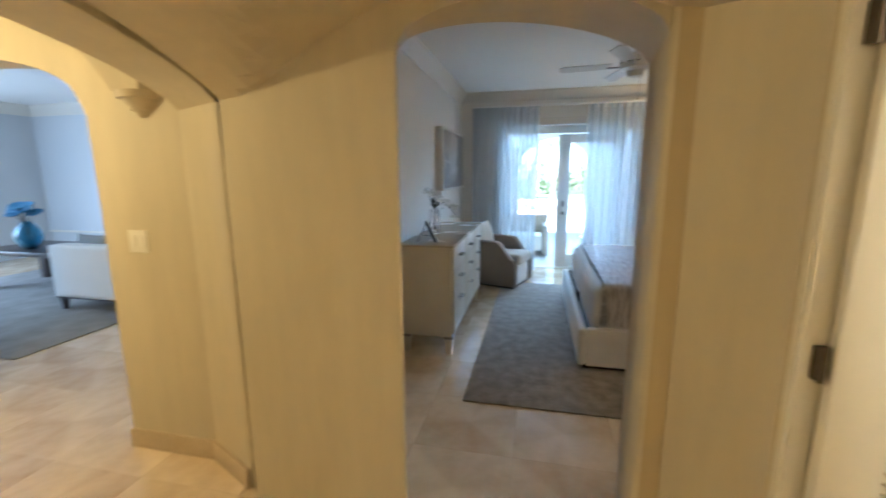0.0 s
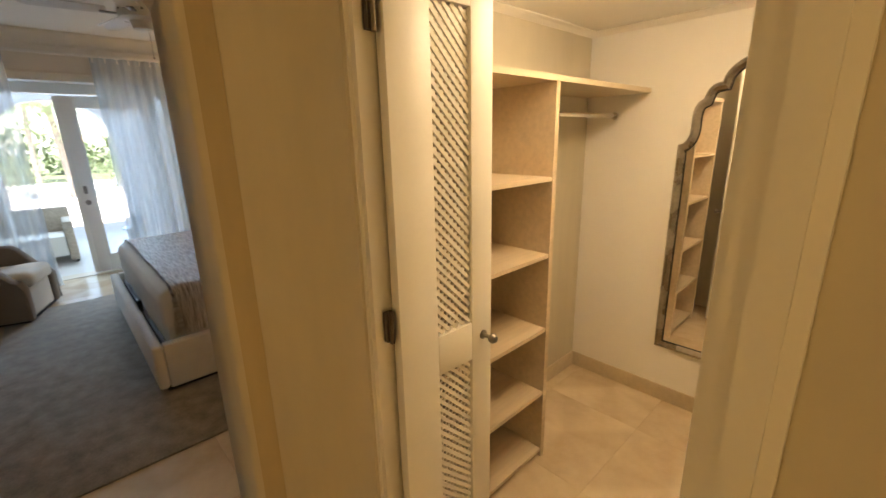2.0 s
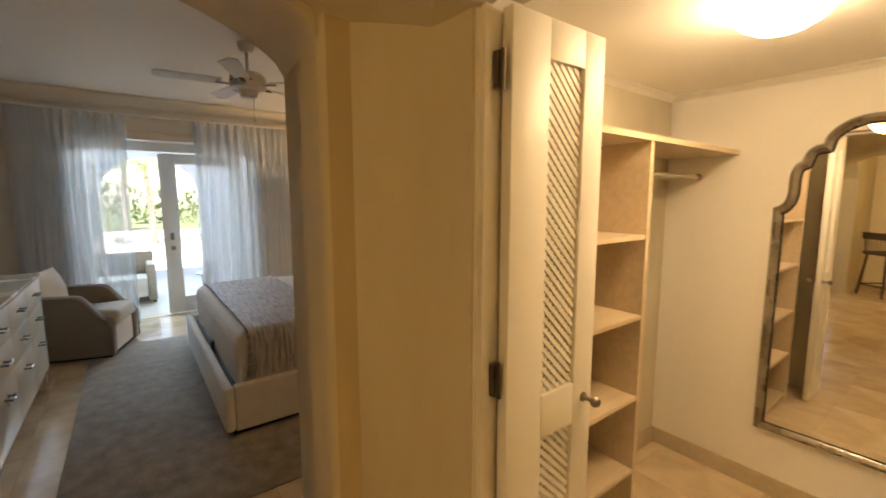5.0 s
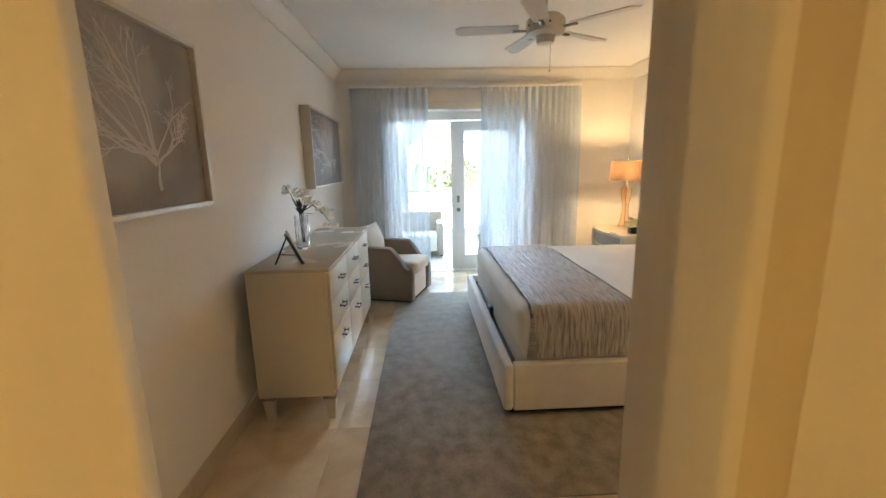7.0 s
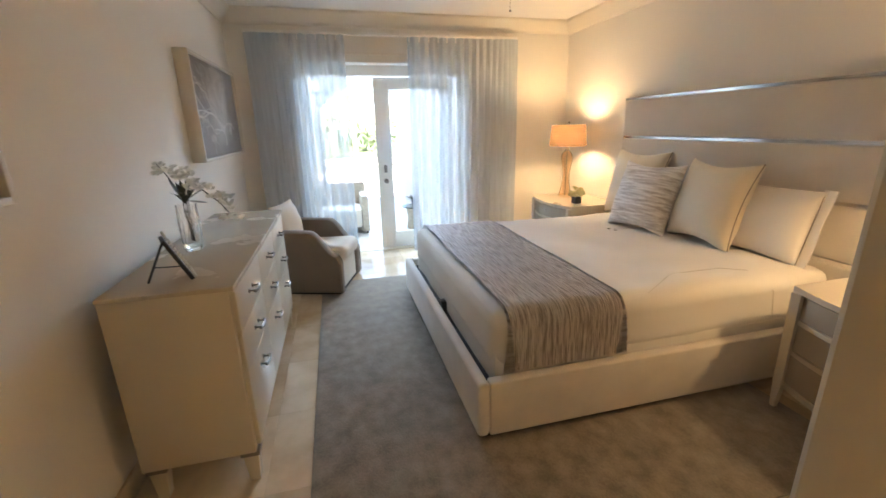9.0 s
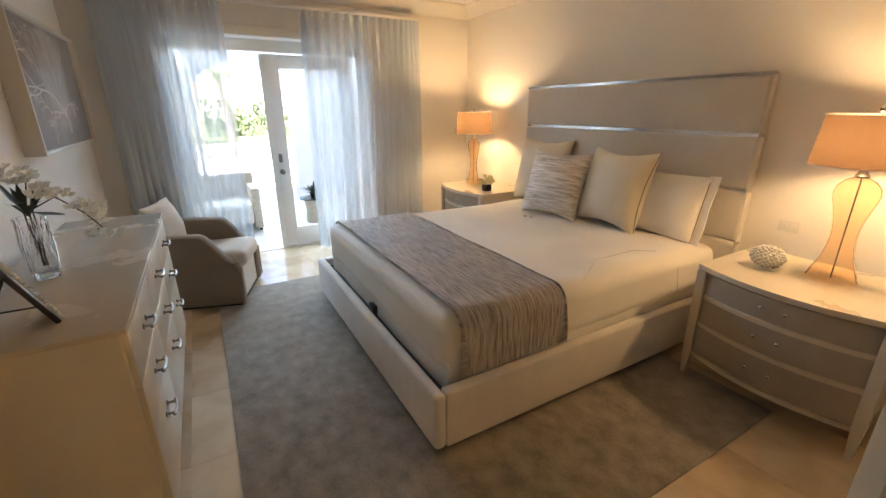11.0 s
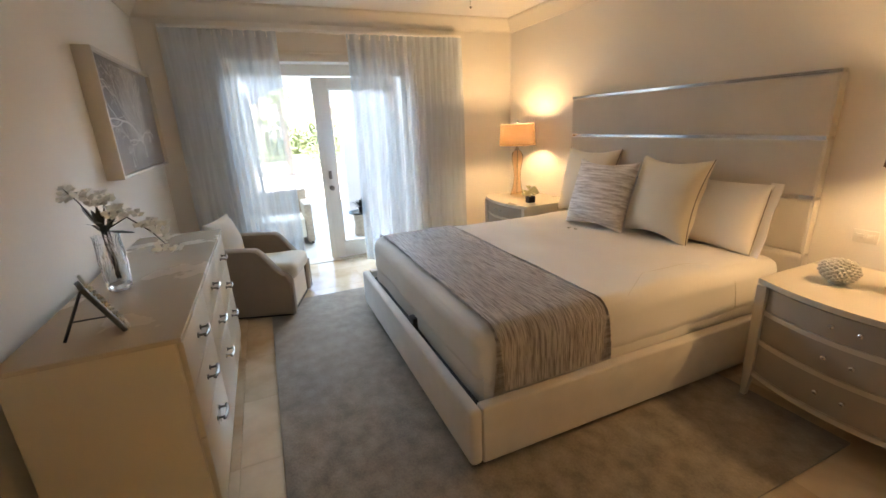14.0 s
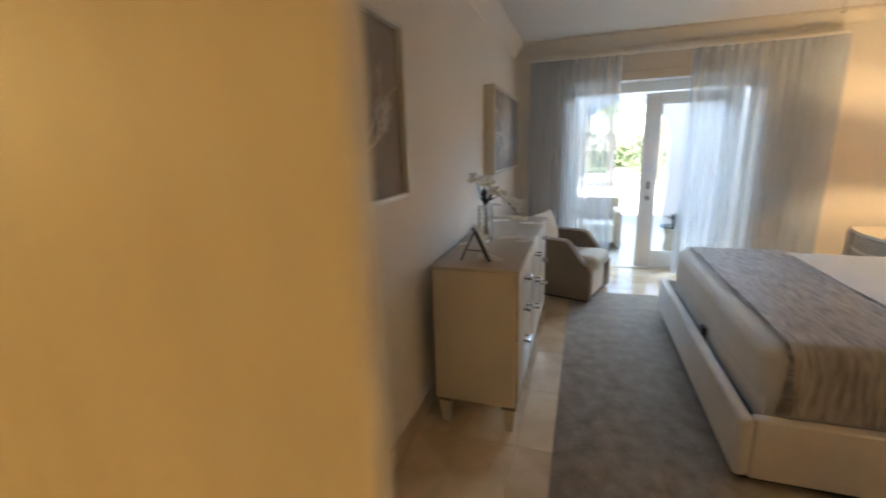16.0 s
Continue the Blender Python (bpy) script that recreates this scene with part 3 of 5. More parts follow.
# ---- bedroom: bed ----
def pillow(w, h, d, n=18, pinch=0.5):
    """Soft pillow, upright: width along y, height along z, thickness along x; corners stand out, sides draw in."""
    bm = B()
    front, back = [], []
    for j in range(n + 1):
        rf, rb = [], []
        for i in range(n + 1):
            u, v = math.sin(math.pi / 2 * (2 * i / n - 1)), math.sin(math.pi / 2 * (2 * j / n - 1))
            k = 1 - 0.11 * pinch * (1 - v * v) * abs(u) ** 3
            m = 1 - 0.13 * pinch * (1 - u * u) * abs(v) ** 3
            y, z = u * w / 2 * k, h / 2 + v * h / 2 * m
            t = (max(0, 1 - u * u) * max(0, 1 - v * v)) ** 0.42
            edge = 1 - (max(0, 1 - u ** 6) * max(0, 1 - v ** 6))
            wob = 0.016 * noise.noise((y * 5, z * 5, w * 7)) * t + 0.006 * edge * math.sin(9 * (u + v) + w * 40)
            rf.append(bm.verts.new((-d / 2 * t + wob, y, z)))
            rb.append(bm.verts.new((d / 2 * t + wob, y, z)) if 0 < i < n and 0 < j < n else rf[-1])
        front.append(rf)
        back.append(rb)
    for g in (front, back):
        for j in range(n):
            for i in range(n):
                vs = (g[j][i], g[j][i + 1], g[j + 1][i + 1], g[j + 1][i])
                bm.faces.new(vs if g is front else vs[::-1])
    return bm


BY0, BY1, BX0, BX1 = 2.965, 5.20, 1.60, 4.04
bed = thing("bed", pose(BX0, BY0, 0), "king bed with pale velvet base, tall panelled headboard and white bedding", "bed")
LB, WB = BX1 - BX0, BY1 - BY0
bm = B()
box(bm, 0.0, 0.066, 0.0, WB, 0.05, 0.365, 0.026, 4)
part("foot_rail", bm, M_VELVET, bed, "pale grey velvet upholstered foot rail")
bm = B()
box(bm, 0.066, LB, 0.002, 0.07, 0.05, 0.365, 0.012, 3)
part("side_rail", bm, M_VELVET, bed)
bm = B()
box(bm, 0.066, LB, WB - 0.07, WB - 0.002, 0.05, 0.365, 0.012, 3)
part("side_rail", bm, M_VELVET, bed)
bm = B()
box(bm, 0.05, LB, 0.05, WB - 0.05, 0.012, 0.05)
part("plinth", bm, M_BLACK, bed)
# black block put in as the shade between rails and mattress
bm = B()
box(bm, 0.09, LB, 0.07, WB - 0.07, 0.06, 0.30)
part("gap_shade", bm, M_BLACK, bed, "black filler for the shaded gap inside the rails")


bm = B()
box(bm, 0.064, 0.098, 0.98, 1.06, 0.30, 0.40, 0.006)
part("mattress_strap", bm, M_BLACK, bed, "short black strap between mattress and foot rail")


def soft_block(x0, x1, y0, y1, z0, z1, r, wob, n=34, seed=0.0):
    """Mattress-like block with rounded edges and slight waves."""
    bm = B()
    box(bm, x0, x1, y0, y1, z0, z1)
    bmesh.ops.subdivide_edges(bm, edges=list(bm.edges), cuts=n, use_grid_fill=True)
    c = Vector(((x0 + x1) / 2, (y0 + y1) / 2, (z0 + z1) / 2))
    half = Vector(((x1 - x0) / 2 - r, (y1 - y0) / 2 - r, (z1 - z0) / 2 - r))
    for v in bm.verts:
        q = v.co - c
        core = Vector([max(-h, min(h, a)) for a, h in zip(q, half)])
        d = q - core
        if d.length > 1e-6:
            d = d.normalized() * r
        v.co = c + core + d * (1 + wob * noise.noise((v.co.x * 3.2 + seed, v.co.y * 3.2, v.co.z * 3.2)))
    return bm


bm = soft_block(0.112, LB - 0.02, 0.092, WB - 0.092, 0.24, 0.50, 0.05, 0.25)
part("box_spring", bm, M_SHEET, bed, "white fitted box spring cover")
bm = soft_block(0.098, LB - 0.02, 0.078, WB - 0.078, 0.36, 0.702, 0.10, 0.16, 40)
part("coverlet", bm, M_SHEET, bed, "smooth white coverlet with a stitched border")
bm = B()
zt = 0.709
rod(bm, [(1.05, 0.12, zt - 0.015), (1.35, 0.30, zt), (1.72, 0.30, zt), (1.85, 0.22, zt - 0.002), (1.90, 0.07, zt - 0.09), (1.91, 0.055, 0.46)], 0.002, 6)
part("stitched_border", bm, M_CREAMCLOTH, bed, "grey embroidered line")


def runner_sheet(x0, x1, thick, out):
    """Throw draped over the width of the bed, hanging at both sides."""
    prof = []
    y0, y1, top, r = 0.078 - out, WB - 0.078 + out, 0.702 + out, 0.10
    for k in range(9):
        prof.append((y0, 0.385 + (top - r - 0.385) * k / 8))
    for k in range(1, 8):
        a = math.pi / 2 * k / 7
        prof.append((y0 + r - r * math.cos(a), top - r + r * math.sin(a)))
    for k in range(1, 40):
        prof.append((y0 + r + (y1 - y0 - 2 * r) * k / 40, top))
    for k in range(0, 8):
        a = math.pi / 2 * (1 - k / 7)
        prof.append((y1 - r + r * math.cos(a), top - r + r * math.sin(a)))
    for k in range(1, 9):
        prof.append((y1, top - r - (top - r - 0.385) * k / 8))
    bm = B()
    nx = 130
    grid = []
    for j, (y, z) in enumerate(prof):
        row = []
        hang = max(0.0, (0.66 - z) / 0.28)
        for i in range(nx + 1):
            u = i / nx
            x = x0 + (x1 - x0) * u + 0.007 * math.sin(j * 0.31) * (1 if i in (0, nx) else 0.4) + hang * 0.05 * (u - 0.5)
            w = 0.0035 * noise.noise((u * 14, j * 0.10, 2)) + 0.0042 * noise.noise((u * 44, j * 0.16, 5)) + 0.002 * noise.noise((u * 80, j * 0.3, 9))
            yy = y + (w * 1.5 if y < 0.3 else (-w if y > WB - 0.3 else 0)) * hang
            row.append(bm.verts.new((x, yy - (0.012 * hang if y < 1 else -0.012 * hang), z + w * (1 - hang))))
        grid.append(row)
    for j in range(len(prof) - 1):
        for i in range(nx):
            bm.faces.new((grid[j][i], grid[j][i + 1], grid[j + 1][i + 1], grid[j + 1][i]))
    bmesh.ops.solidify(bm, geom=list(bm.faces), thickness=thick)
    return bm


throw = thing("bed_runner", pose(BX0, BY0, 0), "crinkled taupe and silver ribbed runner lying across the bed", "bed runner")
part("cloth", runner_sheet(0.18, 0.86, 0.006, 0.014), M_RUNNER, throw)
for x in (0.176, 0.846):
    part("hem", runner_sheet(x, x + 0.016, 0.007, 0.0165), M_PATTERN, throw)

headboard = thing("headboard", pose(XR, 0, 0), "tall pale fabric headboard with polished metal strips", "headboard")
HY0, HY1 = 2.975, 5.29
levels = [0.05, 0.34, 0.72, 1.095, 1.465, 1.848]
for z0, z1 in zip(levels, levels[1:]):
    bm = B()
    box(bm, -0.078, -0.02, HY0 + 0.004, HY1 - 0.004, z0 + 0.012, z1 - 0.012, 0.018, 4)
    part("panel", bm, M_HEAD, headboard, "pale grey upholstered panel")
for z in levels[1:]:
    bm = B()
    box(bm, -0.075 if z > 1.8 else -0.068, -0.02, HY0 - 0.001, HY1 + 0.001, z - 0.011, z + 0.011)
    part("metal_strip", bm, M_CHROME, headboard, "polished steel strip")
for y in (HY0, HY1 - 0.012):
    bm = B()
    box(bm, -0.072, -0.004, y, y + 0.012, 0.02, 1.85, 0.004)
    part("edge", bm, M_HEAD, headboard, "pale fabric edge")
bm = B()
box(bm, -0.02, -0.004, HY0 + 0.012, HY1 - 0.012, 0.02, 1.85)
part("back_board", bm, M_HEAD, headboard)


def put_pillow(label, w, h, d, mat, x, y, tilt, turn, z=0.685, pinch=0.8, flange=False, piping=None):
    p = thing("pillow", pose(x, y, z, 0, tilt, turn), label, "pillow", "pillows on the bed")
    part("cover", pillow(w, h, d, 22, pinch), mat, p)
    if flange:
        for s in (-1, 1):
            bm = B()
            nz = 12
            rings = []
            for k in range(nz + 1):
                z = -0.01 + (h + 0.02) * k / nz
                wv = 0.005 * math.sin(k * 0.8 + s)
                rings.append([(-0.004 + wv * 0.3, s * (w / 2 - 0.03), z), (-0.004 + wv, s * (w / 2 + 0.045 + wv * 0.5), z), (0.004 + wv, s * (w / 2 + 0.045 + wv * 0.5), z), (0.004 + wv * 0.3, s * (w / 2 - 0.03), z)])
            loft(bm, rings)
            part("flange", bm, mat, p)
            bm = B()
            rod(bm, [(-0.012, s * (w / 2 - 0.01), 0.01), (-0.014, s * (w / 2 - 0.01), h - 0.02)], 0.003, 6)
            part("trim_line", bm, M_TAUPE, p, "thin grey border line")
    if piping:
        for s in (-1, 1):
            bm = B()
            rod(bm, [(0, s * w / 2 * (1 - 0.11 * pinch * (1 - (2 * q / 10 - 1) ** 2)), h * q / 10) for q in range(11)], 0.004, 6)
            part("piping", bm, piping, p)
    return p


put_pillow("cream euro pillow with piped edge leaning on the headboard", 0.68, 0.68, 0.28, M_BEIGECLOTH, 3.85, 4.86, 13, 3, pinch=1.2, piping=M_TAUPE)
put_pillow("white sham pillow with a grey bordered flange", 0.78, 0.50, 0.26, M_SHEET, 3.87, 3.56, 14, -3, flange=True, pinch=0.5)
put_pillow("golden cream square pillow with piped edge", 0.65, 0.66, 0.30, M_BEIGECLOTH, 3.70, 3.85, 16, -5, pinch=1.3, piping=M_TAUPE)
put_pillow("shimmering ribbed silver and taupe square pillow", 0.62, 0.62, 0.30, M_PATTERN, 3.54, 4.36, 18, 7, pinch=1.3)


for k, (x, y, r) in enumerate(((3.325, 4.40, 20), (3.345, 4.34, 70))):
    cand = thing("wrapped_chocolate", pose(x, y, 0.705, 0, 0, r), "small gold wrapped chocolate laid on the coverlet", "chocolate", "chocolates on the bed")
    bm = B()
    box(bm, -0.016, 0.016, -0.012, 0.012, 0.0, 0.012, 0.004)
    part("wrapper", bm, M_FRAME, cand)


# ---- nightstands and lamps ----
def nightstand():
    """Bow-fronted chest; front towards -x, back at x = 0.74."""
    ns = thing("nightstand", pose(0, 0, 0), "cream bow-front nightstand with three taupe drawers and tapered legs", "nightstand", "nightstands beside the bed")
    W, D = 0.88, 0.74

    def bow(y, extra=0.0):
        u = (y - W / 2) / (W / 2)
        return 0.10 * u * u - extra

    def slab(z0, z1, inset, back=D, yin=0.0, n=18):
        bm = B()
        ys = [yin + (W - 2 * yin) * i / n for i in range(n + 1)]
        outline = [(bow(y) + inset, y) for y in ys] + [(back, W - yin), (back, yin)]
        prism(bm, outline[::-1], z0, z1)
        return bm
    part("top", slab(0.715, 0.745, -0.012, D, -0.012), M_LACQUER, ns, "glossy cream top")
    part("carcass", slab(0.165, 0.712, 0.035, D - 0.01, 0.03), M_LACQUER, ns)
    for i, (z0, z1) in enumerate(((0.185, 0.36), (0.39, 0.545), (0.572, 0.700))):
        d = part("drawer", slab(z0, z1, 0.012, 0.2, 0.05), M_DRAWER, ns, "taupe shagreen drawer front")
        for k in (-0.055, 0.055):
            bm = B()
            yk = W / 2 + k
            lathe(bm, [(0.004, 0), (0.004, 0.014), (0.011, 0.018), (0.012, 0.026), (0.006, 0.031)], 12)
            bm.transform(pose(bow(yk) + 0.013, yk, (z0 + z1) / 2 + 0.01, 0, -90, 0))
            part("knob", bm, M_CHROME, d, "small crystal and chrome knob")
    for z in (0.165, 0.375, 0.558):
        part("rail", slab(z - 0.014, z + 0.012, 0.004, 0.2, 0.04), M_LACQUER, ns)
    for y in (0.0, W):
        for x in (0.085, D - 0.05):
            bm = B()
            s = 1 if y == 0 else -1
            loft(bm, [[(x - 0.012, y + s * 0.012, 0), (x + 0.014, y + s * 0.012, 0), (x + 0.014, y + s * 0.036, 0), (x - 0.012, y + s * 0.036, 0)],
                      [(x - 0.012, y, 0.2), (x + 0.03, y, 0.2), (x + 0.03, y + s * 0.05, 0.2), (x - 0.012, y + s * 0.05, 0.2)],
                      [(x - 0.02, y, 0.714), (x + 0.03, y, 0.714), (x + 0.03, y + s * 0.05, 0.714), (x - 0.02, y + s * 0.05, 0.714)]])
            part("leg", bm, M_LACQUER, ns, smooth=False)
    return ns


ns = nightstand()
ns.matrix_world = pose(3.27, 1.945, 0.0)
ns2 = copy_thing(ns, pose(3.36, 5.26, 0.0))


def table_lamp():
    lm = thing("table_lamp", pose(0, 0, 0), "amber glass hourglass table lamp with a lit peach drum shade", "table lamp", "bedside lamps")
    bm = B()
    prof = [(0.112, 0.0), (0.112, 0.012), (0.104, 0.022), (0.098, 0.05), (0.074, 0.12), (0.060, 0.19), (0.056, 0.25), (0.062, 0.32), (0.078, 0.39), (0.092, 0.44), (0.096, 0.475), (0.088, 0.51), (0.062, 0.54), (0.032, 0.556), (0.022, 0.56)]
    inner = [(max(0.008, r - 0.007), z + (0.008 if i == 0 else 0)) for i, (r, z) in enumerate(prof)]
    lathe(bm, prof + inner[::-1], 40, cap=False, sx=0.62, sy=1.0)
    part("glass_body", bm, M_AMBER, lm, "amber tinted glass body")
    bm = B()
    rod(bm, [(0, 0, 0.012), (0, 0, 0.60)], 0.0035, 8)
    part("rod", bm, M_SILVER, lm)
    bm = B()
    lathe(bm, [(0.026, 0.556), (0.030, 0.566), (0.020, 0.578), (0.016, 0.60), (0.016, 0.66), (0.006, 0.67)], 20)
    part("socket", bm, M_SILVER, lm, "polished metal collar")
    bm = B()
    lathe(bm, [(0.226, 0.615), (0.202, 0.86)], 48, cap=False, sx=0.96)
    part("shade", bm, M_SHADE, lm, "peach linen shade lit from inside")
    for r, z in ((0.227, 0.615), (0.203, 0.86)):
        bm = B()
        pts = [(r * 0.96 * math.cos(a * math.pi / 24), r * math.sin(a * math.pi / 24), z) for a in range(49)]
        rod(bm, pts, 0.003, 6)
        part("shade_trim", bm, M_CREAMCLOTH, lm)
    bm = B()
    rod(bm, [(0, -0.2, 0.855), (0, 0.2, 0.855)], 0.0025, 6)
    rod(bm, [(-0.19, 0, 0.855), (0.19, 0, 0.855)], 0.0025, 6)
    rod(bm, [(0, 0, 0.66), (0, 0, 0.875)], 0.003, 6)
    part("spider", bm, M_SILVER, lm)
    bm = B()
    lathe(bm, [(0.004, 0.872), (0.010, 0.878), (0.014, 0.890), (0.010, 0.902), (0.003, 0.908)], 16)
    part("finial", bm, M_CHROME, lm, "small crystal finial")
    return lm


lm = table_lamp()
lm.matrix_world = pose(3.72, 2.335, 0.745, 0, 0, 5)
lm2 = copy_thing(lm, pose(3.75, 5.90, 0.745, 0, 0, -4))

# coral ornament
coral = thing("coral_ornament", pose(3.615, 2.60, 0.745), "round white coral ornament on the nightstand", "ornament")
bm = B()
random.seed(4)
for k in range(150):
    z = 1 - 2 * (k + 0.5) / 150
    a = k * 2.39996
    r = math.sqrt(1 - z * z)
    d = Vector((r * math.cos(a), r * math.sin(a), z))
    p0 = Vector((0, 0, 0.072)) + Vector((d.x * 0.066, d.y * 0.082, d.z * 0.058))
    bmesh.ops.create_icosphere(bm, subdivisions=1, radius=random.uniform(0.008, 0.014), matrix=Matrix.Translation(p0))
part("coral", bm, M_CORALWHITE, coral)
bm = B()
lathe(bm, [(0.035, 0.0), (0.037, 0.006), (0.028, 0.02)], 20)
part("base", bm, M_CORALWHITE, coral)

# posy in a dark pot
posy = thing("flower_pot", pose(3.63, 5.44, 0.745), "small yellow-green posy in a dark square pot", "flower pot")
bm = B()
box(bm, -0.04, 0.04, -0.04, 0.04, 0.0, 0.075, 0.004)
part("pot", bm, M_BLACK, posy, "dark glazed pot")
bm = B()
random.seed(8)
for k in range(70):
    d = Vector((random.gauss(0, 1), random.gauss(0, 1), abs(random.gauss(0, 1)))).normalized()
    c = Vector((0, 0, 0.085)) + Vector((d.x * 0.085, d.y * 0.095, d.z * 0.125)) * random.uniform(0.6, 1.0)
    bmesh.ops.create_icosphere(bm, subdivisions=1, radius=random.uniform(0.012, 0.022), matrix=Matrix.Translation(c) @ pose(0, 0, 0, random.uniform(0, 90), 30, 10) @ Matrix.Diagonal((1, 1, 0.6, 1)))
part("flowers", bm, M_POSY, posy)

# wall outlet
outlet = thing("wall_outlet", pose(XR, 2.72, 0.90), "white wall outlet plate above the nightstand", "outlet")
bm = B()
box(bm, -0.006, 0.0, -0.058, 0.058, -0.038, 0.038, 0.002)
part("plate", bm, M_PLASTIC, outlet)
for y in (-0.025, 0.025):
    bm = B()
    box(bm, -0.009, -0.004, y - 0.016, y + 0.016, -0.014, 0.014, 0.001)
    part("socket", bm, M_PLASTIC, outlet)


# ---- dresser and what stands on it ----
dresser = thing("dresser", pose(0.06, 3.03, 0), "cream lacquered long dresser with silver bamboo pulls", "dresser")
DL, DD = 1.765, 0.49
bm = B()
box(bm, 0.0, DD - 0.02, 0.0, DL, 0.175, 0.982, 0.004)
part("body", bm, M_LACQUER, dresser)
bm = B()
box(bm, -0.002, DD + 0.004, -0.004, DL + 0.004, 0.982, 1.002, 0.003)
part("top", bm, M_LACQUER_TOP, dresser, "polished taupe-cream top")
cols = [(0.03, 0.604), (0.608, 1.157), (1.161, 1.735)]
rows_z = [(0.195, 0.568, 0.475), (0.572, 0.768, 0.68), (0.772, 0.968, 0.875)]


def pull():
    bm = B()
    for y in (-0.04, 0.04):
        rod(bm, [(0, y, 0), (0.03, y, 0)], 0.005, 8)
        rod(bm, [(0, y, 0), (0.005, y, 0)], 0.011, 12)
    pts = [(0.030, -0.052, 0.0), (0.036, -0.02, -0.003), (0.036, 0.02, -0.003), (0.030, 0.052, 0.0)]
    rod(bm, pts, 0.0065, 8)
    for y in (-0.052, 0.052):
        bmesh.ops.create_icosphere(bm, subdivisions=1, radius=0.0085, matrix=Matrix.Translation((0.030, y, 0)))
    return bm


for (y0, y1) in cols:
    for (z0, z1, zp) in rows_z:
        bm = B()
        box(bm, DD - 0.02, DD, y0, y1, z0, z1, 0.003)
        dr = part("drawer", bm, M_LACQUER, dresser)
        bm = pull()
        bm.transform(Matrix.Translation((DD, (y0 + y1) / 2, zp)))
        part("pull", bm, M_PULL, dr, "silver bamboo-shaped pull")
for y in (0.05, DL - 0.05):
    for x in (0.05, DD - 0.05):
        bm = B()
        loft(bm, [[(x + a * 0.022, y + b * 0.022, 0.0) for a, b in ((-1, -1), (1, -1), (1, 1), (-1, 1))],
                  [(x + a * 0.034, y + b * 0.034, 0.15) for a, b in ((-1, -1), (1, -1), (1, 1), (-1, 1))]])
        lg = part("leg", bm, M_LACQUER, dresser, smooth=False)
        bm = B()
        box(bm, x - 0.042, x + 0.042, y - 0.042, y + 0.042, 0.15, 0.175, 0.003)
        part("cap", bm, M_SILVER, lg, "silver foot cap")


STROKES = [0]


def coral_branch(bm, u, v, ang, length, width, depth, plane):
    """Branching painted coral, as thin raised strokes on the canvas plane."""
    n = 8
    pts = []
    STROKES[0] += 1
    lift = 0.0004 + 0.0000012 * STROKES[0]
    for k in range(n + 1):
        pts.append((u, v))
        ang += random.uniform(-0.22, 0.22)
        u += math.cos(ang) * length / n
        v += math.sin(ang) * length / n
        if depth > 0 and 1 < k < n and random.random() < 0.72:
            coral_branch(bm, u, v, ang + random.choice((-1, 1)) * random.uniform(0.3, 0.7), length * random.uniform(0.35, 0.6), width * 0.52, depth - 1, plane)
    for k in range(n):
        (a, b), (c, d) = pts[k], pts[k + 1]
        lim = lambda p: (max(plane[0], min(plane[1], p[0])), max(plane[2], min(plane[3], p[1])))
        if lim((a, b)) != (a, b) or lim((c, d)) != (c, d):
            break
        ln = math.hypot(c - a, d - b) or 1
        nx, ny = -(d - b) / ln, (c - a) / ln
        w0, w1 = width * (1 - 0.8 * k / n), width * (1 - 0.8 * (k + 1) / n)
        q = [(a + nx * w0, b + ny * w0), (c + nx * w1, d + ny * w1), (c - nx * w1, d - ny * w1), (a - nx * w0, b - ny * w0)]
        bm.faces.new([bm.verts.new((lift, y, z)) for y, z in q])


def picture(y0, y1, z0, z1, seed, x_front, label):
    pic = thing("picture", pose(XL, y0, z0), label, "picture", "coral pictures on the wall")
    W, H, T = y1 - y0, z1 - z0, x_front - XL
    for a in ((0, T, 0, 0.022, 0, H), (0, T, W - 0.022, W, 0, H), (0, T, 0.022, W - 0.022, 0, 0.022), (0, T, 0.022, W - 0.022, H - 0.022, H)):
        bm = B()
        box(bm, *a, 0.003)
        part("frame_bar", bm, M_FRAME, pic, "thin champagne silver frame")
    bm = B()
    box(bm, 0.0, T - 0.028, 0.022, W - 0.022, 0.022, H - 0.022)
    part("canvas", bm, M_CANVAS, pic, "grey-taupe painted canvas")
    bm = B()
    random.seed(seed)
    cy, cz = W * (0.72 if seed == 3 else 0.55), H * 0.24
    plane = (0.05, W - 0.05, 0.05, H - 0.05)
    STROKES[0] = 0
    for ang, reach, wide in ((2.48, 1.15, 0.011), (2.72, 0.95, 0.008), (1.86, 0.68, 0.009), (1.62, 0.62, 0.006), (3.05, 0.52, 0.008), (2.9, 0.62, 0.005), (2.2, 0.55, 0.004), (0.72, 0.30, 0.008), (1.15, 0.36, 0.006)):
        coral_branch(bm, cy, cz + random.uniform(0.0, 0.07), ang, H * reach, wide * 1.05, 4, plane)
    coral_branch(bm, cy, cz - 0.09, 1.6, 0.17, 0.012, 0, plane)
    ob = part("coral_motif", bm, M_CORAL, pic, "pale branching coral motif", smooth=False)
    ob.location = (T - 0.0265, 0, 0)
    return pic


picture(1.43, 2.832, 1.415, 2.19, 3, 0.045, "framed grey picture of pale branching coral")
picture(4.845, 6.36, 1.388, 2.195, 5, 0.06, "deep framed grey picture of pale coral")

